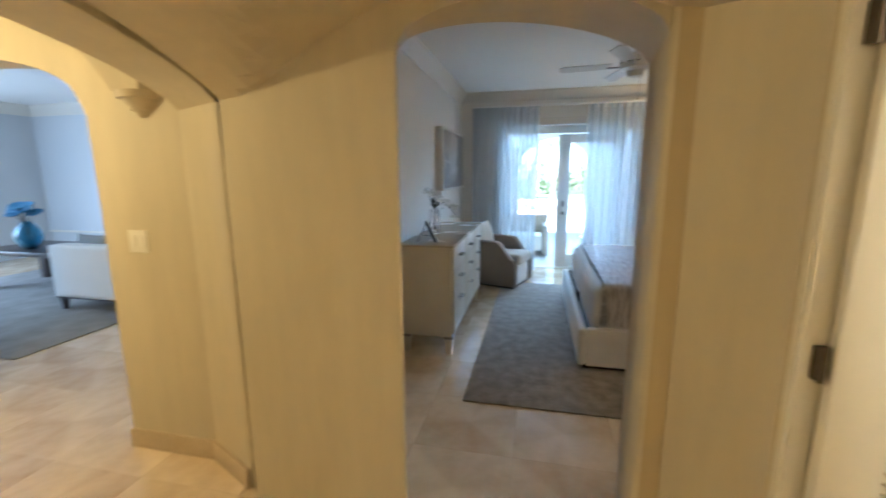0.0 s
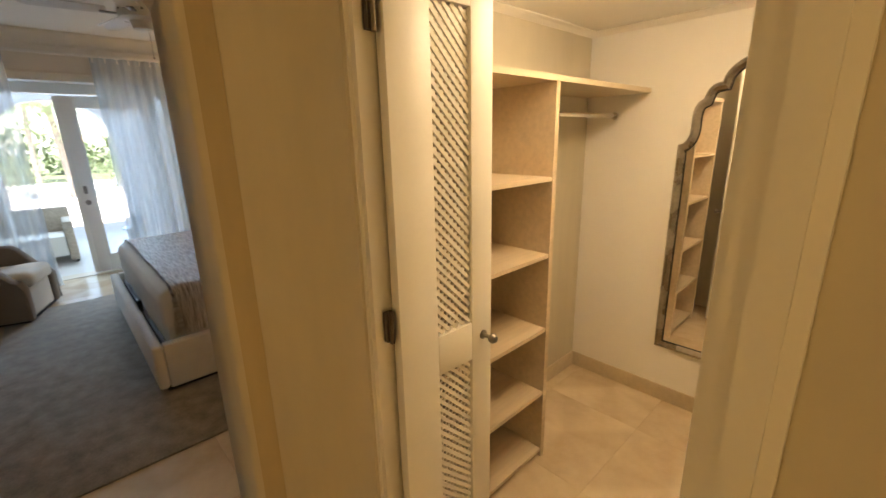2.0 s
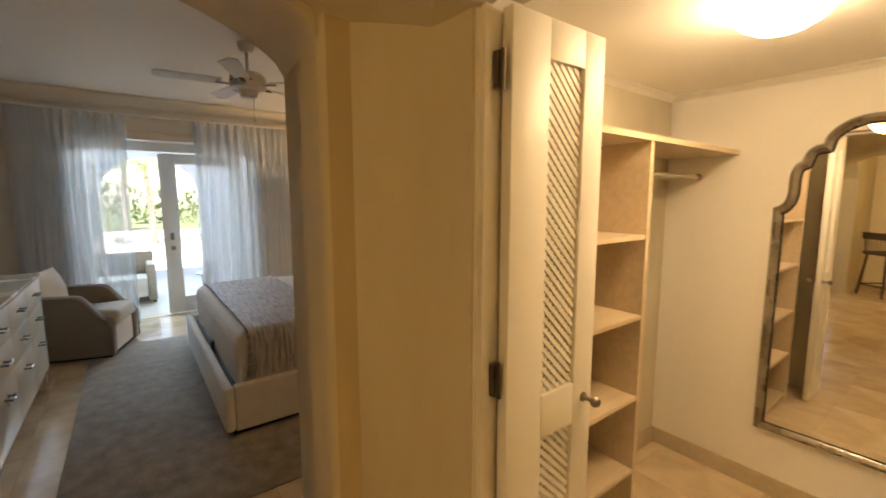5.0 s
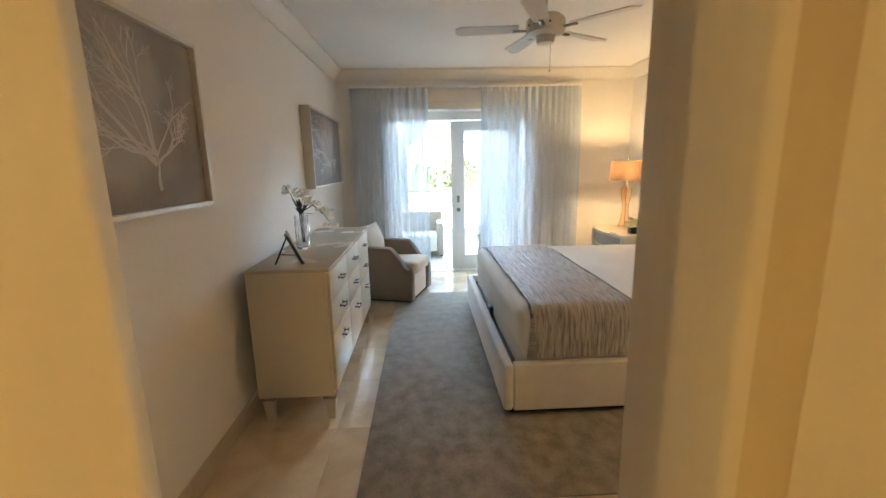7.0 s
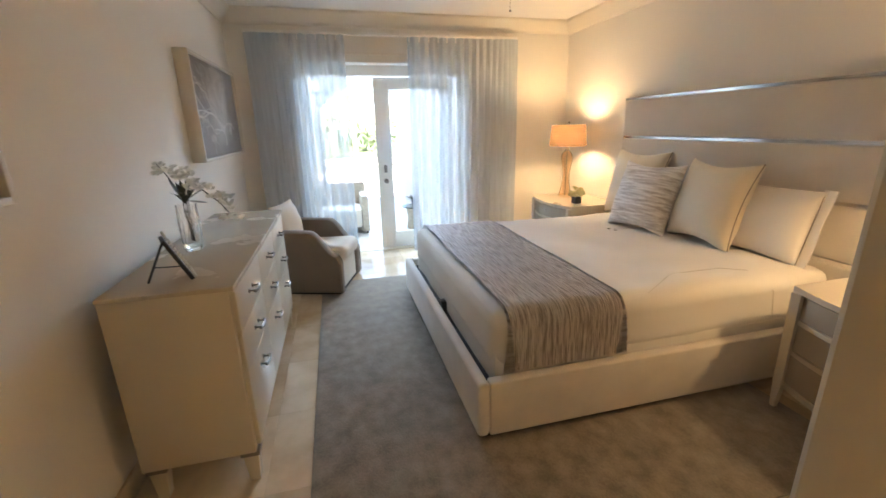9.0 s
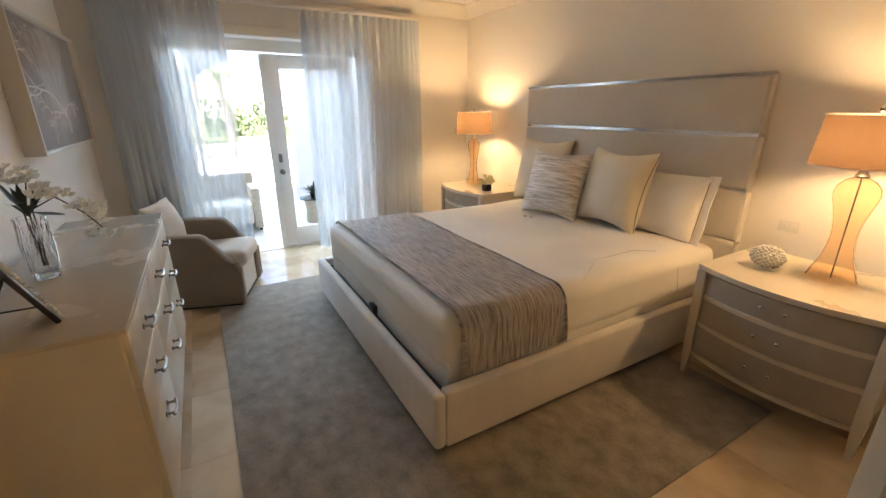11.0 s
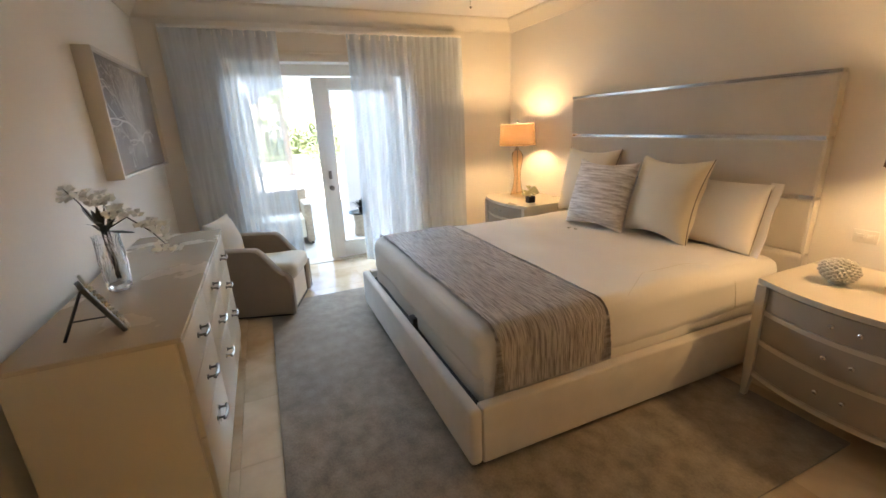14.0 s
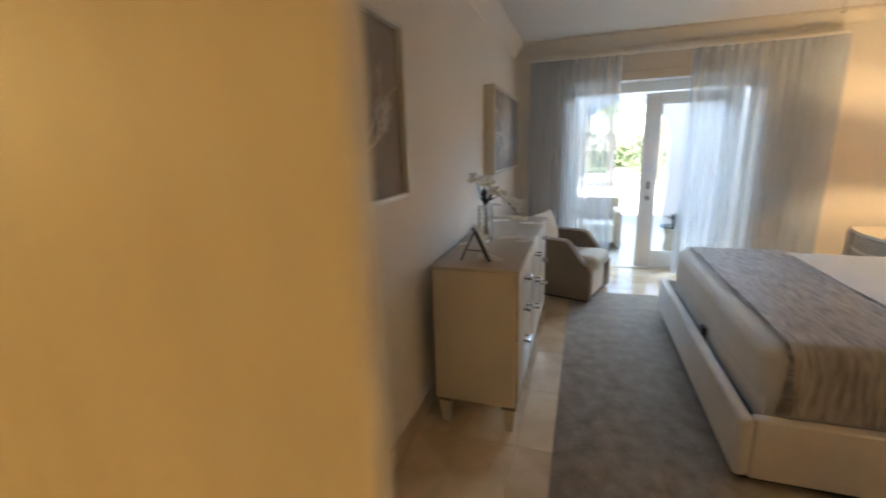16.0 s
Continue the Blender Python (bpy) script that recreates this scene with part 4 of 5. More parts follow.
# vase with orchids
vase = thing("vase", pose(0.225, 3.70, 1.002), "clear square crystal vase with white orchid stems", "vase")
bm = B()
rings = []
for z, r, tw in ((0, 0.036, 0), (0.01, 0.040, 0), (0.07, 0.045, 5), (0.14, 0.047, 12), (0.20, 0.044, 20), (0.235, 0.043, 26), (0.25, 0.046, 30)):
    rings.append([(r * c * math.cos(a), r * c * math.sin(a), z) for k in range(24) for a, c in [(2 * math.pi * k / 24 + radians(tw), 1 + 0.14 * abs(math.cos(2 * math.pi * k / 12)))]])
inner = [[(x * 0.88, y * 0.88, max(z, 0.03)) for x, y, z in ring] for ring in rings]
loft(bm, rings + inner[:0:-1], cap=True)
part("glass", bm, M_CLEAR, vase, smooth=False)
bm = B()
random.seed(12)
stems = [[(0, 0, 0.05), (-0.01, 0.0, 0.28), (-0.05, -0.02, 0.40), (-0.09, -0.03, 0.47)],
         [(0.01, 0, 0.05), (0.02, -0.01, 0.28), (0.11, -0.07, 0.33), (0.20, -0.14, 0.27), (0.25, -0.19, 0.22)],
         [(0, 0.01, 0.05), (0.0, 0.02, 0.30), (0.02, 0.05, 0.42)]]
for st in stems:
    rod(bm, st, 0.004, 6, 0.5)
part("stem", bm, M_STEM, vase, "dark brown twig stems")


def bloom(bm, c, size):
    for k in range(5):
        a = 2 * math.pi * k / 5 + random.uniform(0, 0.6)
        tilt = random.uniform(-0.7, 0.7)
        d = Vector((math.cos(a), math.sin(a) * math.cos(tilt), math.sin(a) * math.sin(tilt) + 0.4)).normalized()
        s = d.orthogonal().normalized() * size * 0.38
        c0 = Vector(c)
        vs = [bm.verts.new(p) for p in (c0, c0 + d * size * 0.5 + s, c0 + d * size, c0 + d * size * 0.5 - s)]
        bm.faces.new(vs)


for n_, (base, count) in enumerate((((-0.07, -0.025, 0.44), 10), ((0.0, 0.0, 0.40), 12), ((0.10, -0.06, 0.345), 11), ((0.20, -0.14, 0.28), 11), ((0.25, -0.19, 0.21), 5))):
    bm = B()
    for k in range(count):
        bloom(bm, (base[0] + random.uniform(-0.045, 0.045), base[1] + random.uniform(-0.04, 0.04), base[2] + random.uniform(-0.03, 0.035)), random.uniform(0.024, 0.038))
    part("blossom", bm, M_PETAL, vase, "cream orchid petals", smooth=False)
for k, (p0, p1) in enumerate((((0.01, 0, 0.27), (0.14, -0.13, 0.27)), ((0, 0, 0.28), (0.09, -0.02, 0.36)), ((-0.01, 0, 0.28), (-0.06, 0.01, 0.39)))):
    bm = B()
    a, b = Vector(p0), Vector(p1)
    d = b - a
    s = d.cross(Vector((0, 0, 1))).normalized() * 0.018
    loft(bm, [[a, a], [a + d * 0.4 + s, a + d * 0.4 - s], [a + d * 0.8 + s * 0.8, a + d * 0.8 - s * 0.8], [b, b + Vector((0.001, 0, 0))]], closed=False)
    part("leaf", bm, M_LEAF, vase, "dark narrow leaf", smooth=False)

bm = B()
random.seed(14)
for k in range(16):
    a = random.uniform(0, 6.28)
    r_ = random.uniform(0.03, 0.10)
    p1 = Vector((r_ * math.cos(a) + 0.02, r_ * math.sin(a) - 0.02, random.uniform(0.30, 0.40)))
    p0 = Vector((0.0, 0.0, 0.25))
    s = (p1 - p0).cross(Vector((0, 0, 1))).normalized() * 0.013
    m_ = (p0 + p1) / 2 + Vector((0, 0, 0.02))
    bm.faces.new([bm.verts.new(q) for q in (p0, m_ + s, p1, m_ - s)])
part("foliage", bm, M_LEAF, vase, "dark narrow leaves", smooth=False)

# photo stand on the dresser
easel = thing("photo_stand", pose(0.265, 3.20, 1.002, 0, 0, 24), "small photo stand seen from its black back", "photo frame")
bm = B()
box(bm, -0.009, 0.007, -0.062, 0.062, 0.0, 0.20, 0.002)
bm.transform(pose(0.085, 0, 0.0, 0, -24, 0))
part("back_panel", bm, M_BLACK, easel)
bm = B()
for k in range(46):
    u = k / 46 * 4
    s, f = int(u), u - int(u)
    y, z = ((-0.062 + 0.124 * f, 0.0), (0.062, 0.20 * f), (0.062 - 0.124 * f, 0.20), (-0.062, 0.20 * (1 - f)))[s]
    bmesh.ops.create_icosphere(bm, subdivisions=1, radius=0.0065, matrix=Matrix.Translation((0.014, y, z + 0.006)))
bm.transform(pose(0.085, 0, 0.004, 0, -24, 0))
part("rim", bm, M_PETAL, easel, "cream beaded rim")
bm = B()
rod(bm, [(0.004, 0, 0.165), (-0.075, 0, 0.003)], 0.005, 8)
rod(bm, [(-0.046, 0, 0.065), (0.058, 0, 0.05)], 0.003, 6)
part("strut", bm, M_BLACK, easel)


# ---- tub chair ----
chair = thing("armchair", pose(0.70, 5.745, 0, 0, 0, -18), "taupe tub armchair with cream seat cushion and pillow", "armchair")
CW, CD = 0.72, 0.80


def side_outline(d0, d1, top=0.67):
    """Arm silhouette in x-z from the back to the scooped front."""
    pts = [(d0, 0.03)]
    pts.append((d0 - 0.02, top + 0.02))
    for k in range(9):
        pts.append((d0 + (d1 - d0) * (0.05 + 0.58 * k / 8), top - 0.012 * (k / 8)))
    for k in range(1, 10):
        u = k / 9
        pts.append((d0 + (d1 - d0) * (0.63 + 0.33 * u), top - 0.012 - 0.25 * (u * u * (3 - 2 * u))))
    pts.append((d1, 0.34))
    pts.append((d1 - 0.005, 0.03))
    return pts


for y0, y1 in ((-CW / 2, -CW / 2 + 0.11), (CW / 2 - 0.11, CW / 2)):
    bm = B()
    prof = side_outline(-0.40, 0.40)
    ins = 0.018
    cx, cz = 0.0, 0.33
    shrink = [(cx + (x - cx) * 0.965, cz + (z - cz) * 0.965) for x, z in prof]
    rings = [[(x, y0, z) for x, z in shrink], [(x, y0 + ins, z) for x, z in prof], [(x, y1 - ins, z) for x, z in prof], [(x, y1, z) for x, z in shrink]]
    loft(bm, rings)
    part("arm", bm, M_TAUPE, chair, "taupe linen arm with scooped front")
bm = soft_block(-0.42, -0.28, -CW / 2 + 0.02, CW / 2 - 0.02, 0.03, 0.82, 0.05, 0.1, 12)
part("backrest", bm, M_TAUPE, chair)
bm = soft_block(-0.30, 0.38, -CW / 2 + 0.11, CW / 2 - 0.11, 0.03, 0.33, 0.03, 0.1, 12)
part("seat_base", bm, M_CREAMCLOTH, chair, "cream front skirt")
bm = soft_block(-0.28, 0.43, -CW / 2 + 0.11, CW / 2 - 0.11, 0.32, 0.48, 0.06, 0.2, 14)
part("seat_cushion", bm, M_CREAMCLOTH, chair, "cream linen seat cushion")
bm = B()
box(bm, -0.38, 0.37, -CW / 2 + 0.02, CW / 2 - 0.02, 0.012, 0.03)
part("plinth", bm, M_BLACK, chair)
bm = pillow(0.52, 0.44, 0.20)
bm.transform(pose(-0.20, 0.0, 0.46, 0, -14, 0))
part("back_pillow", bm, M_CREAMCLOTH, chair, "cream back pillow")
for y in (-CW / 2 - 0.001, CW / 2 + 0.001):
    bm = B()
    rod(bm, [(0.398, y, 0.34), (0.398, y, 0.035)], 0.006, 6)
    part("welt", bm, M_TAUPE, chair)

# ---- rug ----
rug = B()
box(rug, 0.762, 3.42, 2.312, 5.68, 0.0, 0.013, 0.004)
rug_ob = tagged(finish("rug", rug, M_RUG, True), "mottled grey-taupe wool rug under the bed", "rug")

# ---- curtains ----
curtain_rod = thing("curtain_rod", pose(0.175, 6.555, 2.645), "slim white curtain track with brackets", "curtain rod")
bm = B()
box(bm, 0.0, 3.165, -0.018, 0.018, -0.012, 0.018, 0.004)
part("track", bm, M_CEIL, curtain_rod)
for x in (0.25, 1.6, 2.95):
    bm = B()
    box(bm, x - 0.012, x + 0.012, -0.01, 0.095, -0.006, 0.02, 0.002)
    part("bracket", bm, M_FANWHITE, curtain_rod)


def curtain(x0, x1, label, seed, folds, dense):
    """Gathered sheer; fold spacing tightens towards the dense side."""
    c = thing("curtain", pose(0, 6.555, 0), label, "curtain", "sheer curtains at the garden doors")
    bm = B()
    nx, nz = folds * 16, 24
    random.seed(seed)
    ph = [random.uniform(0, 6.28) for _ in range(6)]
    grid = []
    for j in range(nz + 1):
        v = j / nz
        row = []
        for i in range(nx + 1):
            u = i / nx
            g = u ** 1.35 if dense == "low" else 1 - (1 - u) ** 1.35
            x = x0 + (x1 - x0) * g
            amp = 0.018 + 0.014 * v
            y = amp * math.sin(u * folds * 2 * math.pi + 0.7 * math.sin(v * 3 + ph[0])) + 0.012 * v * math.sin(u * 9 + ph[1] + v * 2)
            tight = (1 - u) if dense == "low" else u
            x += 0.9 * abs(x1 - x0) / folds * max(0.0, tight - 0.35) * math.sin(u * folds * 4 * math.pi)
            x += 0.01 * v * math.sin(u * folds * 2 * math.pi * 0.5 + ph[2]) + 0.012 * v * math.sin(v * 5 + ph[3])
            row.append(bm.verts.new((x, y, 2.635 - v * 2.62)))
        grid.append(row)
    for j in range(nz):
        for i in range(nx):
            bm.faces.new((grid[j][i], grid[j][i + 1], grid[j + 1][i + 1], grid[j + 1][i]))
    part("cloth", bm, M_SHEER, c)
    for k in range(folds):
        bm = B()
        u = (k + 0.25) / folds
        g = u ** 1.35 if dense == "low" else 1 - (1 - u) ** 1.35
        x = x0 + (x1 - x0) * g
        box(bm, x - 0.008, x + 0.008, 0.016, 0.024, 2.58, 2.637)
        part("pleat_tape", bm, M_SHEET, c)


curtain(0.21, 1.225, "white sheer curtain drawn to the side, folds glowing with daylight", 1, 12, "low")
curtain(1.95, 3.31, "white sheer curtain with denser folds at the wall", 2, 15, "high")


# ---- garden doors ----
def door_leaf(name, label, handle):
    d = thing(name, pose(0, 0, 0), label, "door")
    W, H = 1.0, 2.215
    st, top, bot = 0.155, 0.12, 0.21
    for a in ((0, st, 0.01, H), (W - st, W, 0.01, H), (st, W - st, 0.01, bot), (st, W - st, H - top, H)):
        bm = B()
        box(bm, a[0], a[1], -0.022, 0.022, a[2], a[3], 0.003)
        part("stile" if a[1] - a[0] < 0.2 else "rail", bm, M_TRIM, d)
    for x0, x1, z0, z1 in ((st, st + 0.018, bot, H - top), (W - st - 0.018, W - st, bot, H - top), (st, W - st, bot, bot + 0.018), (st, W - st, H - top - 0.018, H - top)):
        bm = B()
        box(bm, x0, x1, -0.014, 0.014, z0, z1, 0.004)
        part("glazing_bead", bm, M_TRIM, d)
    bm = B()
    box(bm, st, W - st, -0.003, 0.003, bot, H - top)
    pane = part("pane", bm, M_PANE, d, "clear glass pane")
    pane.visible_shadow = False
    if handle:
        bm = B()
        lathe(bm, [(0.030, 0), (0.030, 0.008), (0.012, 0.014), (0.011, 0.034), (0.024, 0.042), (0.029, 0.055), (0.022, 0.067), (0.003, 0.070)], 18)
        bm.transform(pose(0.075, -0.022, 0.93, 90, 0, 0))
        part("knob", bm, M_SILVER, d, "brushed steel door knob")
        bm = B()
        box(bm, 0.055, 0.095, -0.034, -0.022, 1.04, 1.14, 0.005)
        box(bm, 0.070, 0.080, -0.050, -0.034, 1.07, 1.11, 0.003)
        part("deadbolt", bm, M_SILVER, d, "steel deadbolt plate with a thumb turn")
    return d


leaf = door_leaf("garden_door", "white glazed garden door leaf standing closed", True)
leaf.matrix_world = pose(1.575, 6.89, 0.006)
bm = B()
box(bm, 1.548, 1.60, 6.862, 6.872, 0.02, 2.215, 0.003)
leaf2 = door_leaf("garden_door", "white glazed garden door leaf standing open outwards", False)
leaf2.matrix_world = pose(0.75, 6.96, 0.006, 0, 0, 84)
astragal = finish("astragal", bm, M_TRIM)
astragal.parent = leaf
astragal.matrix_parent_inverse = leaf.matrix_world.inverted()

# ---- ceiling fan ----
fan = thing("ceiling_fan", pose(2.06, 3.86, ZC + 0.012), "white five-blade ceiling fan with a short rod", "ceiling fan")
bm = B()
lathe(bm, [(0.012, -0.085), (0.045, -0.08), (0.062, -0.05), (0.068, -0.01), (0.07, 0.0)], 28)
part("canopy", bm, M_FANWHITE, fan)
bm = B()
rod(bm, [(0, 0, -0.24), (0, 0, -0.07)], 0.012, 12)
part("downrod", bm, M_FANWHITE, fan)
bm = B()
lathe(bm, [(0.03, -0.44), (0.062, -0.435), (0.068, -0.40), (0.075, -0.385), (0.135, -0.37), (0.145, -0.34), (0.14, -0.28), (0.11, -0.25), (0.05, -0.235), (0.02, -0.225)], 36)
motor = part("motor", bm, M_FANWHITE, fan)
for k in range(4):
    bm = B()
    a = radians(200 + 22 * k)
    bmesh.ops.create_icosphere(bm, subdivisions=1, radius=0.009, matrix=Matrix.Translation((0.142 * math.cos(a), 0.142 * math.sin(a), -0.325)))
    part("vent_hole", bm, M_BLACK, motor)
bm = B()
rod(bm, [(0.03, -0.03, -0.43), (0.03, -0.03, -0.62)], 0.0015, 5)
bmesh.ops.create_icosphere(bm, subdivisions=1, radius=0.008, matrix=Matrix.Translation((0.03, -0.03, -0.63)))
part("pull_chain", bm, M_SILVER, fan)
for k in range(5):
    a = 30 + 72 * k
    bm = B()
    n = 10
    rings = []
    for i in range(n + 1):
        u = i / n
        r = 0.20 + 0.46 * u
        w = (0.052 + 0.016 * u) * (1 if u < 0.9 else math.sqrt(max(0.05, 1 - ((u - 0.9) / 0.1) ** 2)))
        rings.append([(r, -w, -0.345), (r, w, -0.325), (r, w, -0.318), (r, -w, -0.338)])
    loft(bm, rings)
    bm.transform(pose(0, 0, 0, 0, 0, a))
    bl = part("blade", bm, M_FANWHITE, fan)
    bm = B()
    box(bm, 0.10, 0.24, -0.018, 0.018, -0.352, -0.342, 0.003)
    bm.transform(pose(0, 0, 0, 0, 0, a))
    part("blade_iron", bm, M_SILVER, bl)

# ---- closet ----
cdoor = thing("closet_door", pose(1.986, 0.802, 0.012, 0, 0, -1), "cream painted half-width closet door with lattice panels, standing open", "door")
LW, LH = 0.392, 2.085
for a in ((0, 0.145, 0, LH), (0.297, LW, 0, LH), (0.145, 0.297, 0, 0.115), (0.145, 0.297, 0.885, 1.022), (0.145, 0.297, 1.98, LH)):
    bm = B()
    box(bm, a[0], a[1], -0.018, 0.018, a[2], a[3], 0.002)
    part("stile" if a[3] - a[2] > 1 else "rail", bm, M_TRIM, cdoor)


def lattice(z0, z1, x0, x1, pitch, slope, y, w):
    """Diagonal slats clipped to the panel."""
    c = z0 - (x1 - x0)
    while c < z1 + (x1 - x0):
        a, b = (x0, c), (x1, c + slope * (x1 - x0))
        t0, t1 = 0.0, 1.0
        dz = b[1] - a[1]
        lo, hi = (z0 - a[1]) / dz, (z1 - a[1]) / dz
        t0, t1 = max(t0, min(lo, hi)), min(t1, max(lo, hi))
        if t1 - t0 > 0.04:
            p = (a[0] + (b[0] - a[0]) * t0, a[1] + dz * t0)
            q = (a[0] + (b[0] - a[0]) * t1, a[1] + dz * t1)
            ln = math.hypot(q[0] - p[0], q[1] - p[1])
            bm = B()
            box(bm, -ln / 2, ln / 2, -0.003, 0.003, -w / 2, w / 2)
            bm.transform(Matrix.Translation(((p[0] + q[0]) / 2, y, (p[1] + q[1]) / 2)) @ Matrix.Rotation(-math.atan2(q[1] - p[1], q[0] - p[0]), 4, "Y"))
            part("slat", bm, M_TRIM, cdoor, smooth=False)
        c += pitch


for z0, z1 in ((0.115, 0.885), (1.022, 1.98)):
    lattice(z0, z1, 0.145, 0.297, 0.0307, -1.0, -0.0035, 0.0125)
    lattice(z0, z1, 0.145, 0.297, 0.0307, 1.0, 0.0035, 0.0105)
for y, s in ((-0.018, 90), (0.018, -90)):
    bm = B()
    lathe(bm, [(0.016, 0), (0.016, 0.004), (0.008, 0.008), (0.007, 0.028), (0.016, 0.038), (0.018, 0.048), (0.012, 0.058), (0.002, 0.060)], 18)
    bm.transform(pose(LW - 0.042, y, 0.962, s, 0, 0))
    part("knob", bm, M_SILVER, cdoor, "brushed nickel knob")
for z in (0.27, 1.122, 1.94):
    hinge = thing("door_hinge", pose(1.966, 0.806, z), "brushed metal butt hinge on the closet door jamb", "hinge", "closet door hinges")
    bm = B()
    box(bm, -0.014, 0.012, -0.004, 0.012, -0.045, 0.045)
    part("hinge_plate", bm, M_DARKMETAL, hinge)
    bm = B()
    rod(bm, [(0.0, -0.008, -0.05), (0.0, -0.008, 0.05)], 0.007, 10)
    part("pin", bm, M_DARKMETAL, hinge)

shelving = thing("closet_shelves", pose(2.42, 0.905, 0), "maple closet shelving tower with a long top shelf", "shelves")
SD = 0.37
bm = B()
box(bm, 0.518, 0.546, 0, SD, 0, 1.855)
part("divider", bm, M_SHELF, shelving)
bm = B()
box(bm, 0.0, 0.018, 0, SD, 0, 1.855)
part("side", bm, M_SHELF, shelving)
bm = B()
box(bm, 0.0, 1.477, -0.005, SD, 1.855, 1.879)
part("top_shelf", bm, M_SHELF, shelving)
for z in (0.05, 0.39, 0.74, 1.112, 1.463):
    bm = B()
    box(bm, 0.018, 0.518, 0.004, SD, z - 0.018, z)
    part("shelf", bm, M_SHELF, shelving)
bm = B()
rod(bm, [(0.546, 0.19, 1.74), (1.475, 0.19, 1.74)], 0.012, 12)
part("hanging_rail", bm, M_CHROME, shelving, "chrome hanging rail")
bm = B()
lathe(bm, [(0.022, 0), (0.022, 0.01), (0.015, 0.02)], 14)
bm.transform(pose(1.458, 0.19, 1.74, 0, 90, 0))
part("rail_flange", bm, M_CHROME, shelving)

# scalloped mirror
mirror = thing("wall_mirror", pose(3.9, 0.378, 0.36), "scalloped arch mirror with an antique silver frame", "mirror")


def bend(p, c, q, n=8):
    """Points of a quadratic bow from p towards c to q, without its end."""
    return [tuple((1 - t) ** 2 * a + 2 * t * (1 - t) * b + t * t * d for a, b, d in zip(p, c, q)) for t in (k / n for k in range(n))]


def scallop():
    """Outline: straight sides, a cove, a small lobe and a round crown on each half."""
    side = [(0.345, 0.0)] + bend((0.345, 1.21), (0.282, 1.215), (0.291, 1.33)) + bend((0.291, 1.33), (0.294, 1.425), (0.246, 1.44), 6)
    side += bend((0.246, 1.44), (0.232, 1.515), (0.172, 1.517))
    for k in range(15):
        t = radians(6 + 84 * k / 14)
        side.append((0.174 * math.cos(t), 1.503 + 0.134 * math.sin(t)))
    return side + [(-y, z) for y, z in reversed(side[:-1])]


def inset(outline, d):
    """The outline drawn in by d along its normals."""
    res = []
    m_ = len(outline)
    for i, p in enumerate(outline):
        a, b = Vector(outline[i - 1]), Vector(outline[(i + 1) % m_])
        q = Vector(p)
        e0, e1 = (q - a).normalized(), (b - q).normalized()
        n0, n1 = Vector((-e0.y, e0.x)), Vector((-e1.y, e1.x))
        k = (n0 + n1) / max(0.45, 1 + n0.dot(n1))
        res.append((p[0] + k.x * d, p[1] + k.y * d))
    return res


outer = scallop()
bm = B()
levels_ = ((0.0, 0.0), (0.0, -0.020), (0.008, -0.030), (0.020, -0.034), (0.036, -0.024), (0.042, -0.018))
rings = [[bm.verts.new((x, y, z)) for y, z in inset(outer, d)] for d, x in levels_]
n = len(outer)
for ra, rb in zip(rings, rings[1:]):
    for i in range(n):
        bm.faces.new((ra[i], ra[(i + 1) % n], rb[(i + 1) % n], rb[i]))
part("mirror_frame", bm, M_PEWTER, mirror, "antique silver leaf frame", smooth=False)
bm = B()
lip = [[bm.verts.new((x, y, z)) for y, z in inset(outer, d)] for d, x in ((0.042, -0.019), (0.045, -0.022), (0.049, -0.017))]
for ra, rb in zip(lip, lip[1:]):
    for i in range(n):
        bm.faces.new((ra[i], ra[(i + 1) % n], rb[(i + 1) % n], rb[i]))
part("inner_lip", bm, M_BLACK, mirror, "dark inner edge of the frame", smooth=False)
bm = B()
va = [bm.verts.new((-0.0165, y, z)) for y, z in inset(outer, 0.044)]
es = [bm.edges.new((va[i], va[(i + 1) % n])) for i in range(n)]
bmesh.ops.triangle_fill(bm, edges=es, use_beauty=True)
part("mirror_glass", bm, M_MIRROR, mirror, "clear mirror glass", smooth=False)

# ceiling lights
for name, x, y, z, label in (("ceiling_light", 2.82, 0.47, 2.225, "lit round frosted ceiling light in the closet"),):
    cl = thing(name, pose(x, y, z), label, "ceiling light")
    bm = B()
    lathe(bm, [(0.10, -0.02), (0.10, 0.0)], 32)
    part("base", bm, M_FANWHITE, cl)
    bm = B()
    lathe(bm, [(0.02, -0.105), (0.07, -0.095), (0.11, -0.07), (0.13, -0.04), (0.135, -0.02)], 36)
    gl = part("diffuser", bm, M_GLOBE, cl, "glowing frosted diffuser")
    gl.visible_shadow = False

# light switch
sw = thing("light_switch", pose(-0.862, 1.42, 1.26), "white double rocker light switch on the plaster", "light switch")
bm = B()
box(bm, -0.062, 0.062, -0.006, 0.0, -0.062, 0.062, 0.002)
part("plate", bm, M_PLASTIC, sw)
for x in (-0.026, 0.026):
    bm = B()
    box(bm, x - 0.018, x + 0.018, -0.010, -0.005, -0.035, 0.035, 0.002)
    part("rocker", bm, M_PLASTIC, sw)

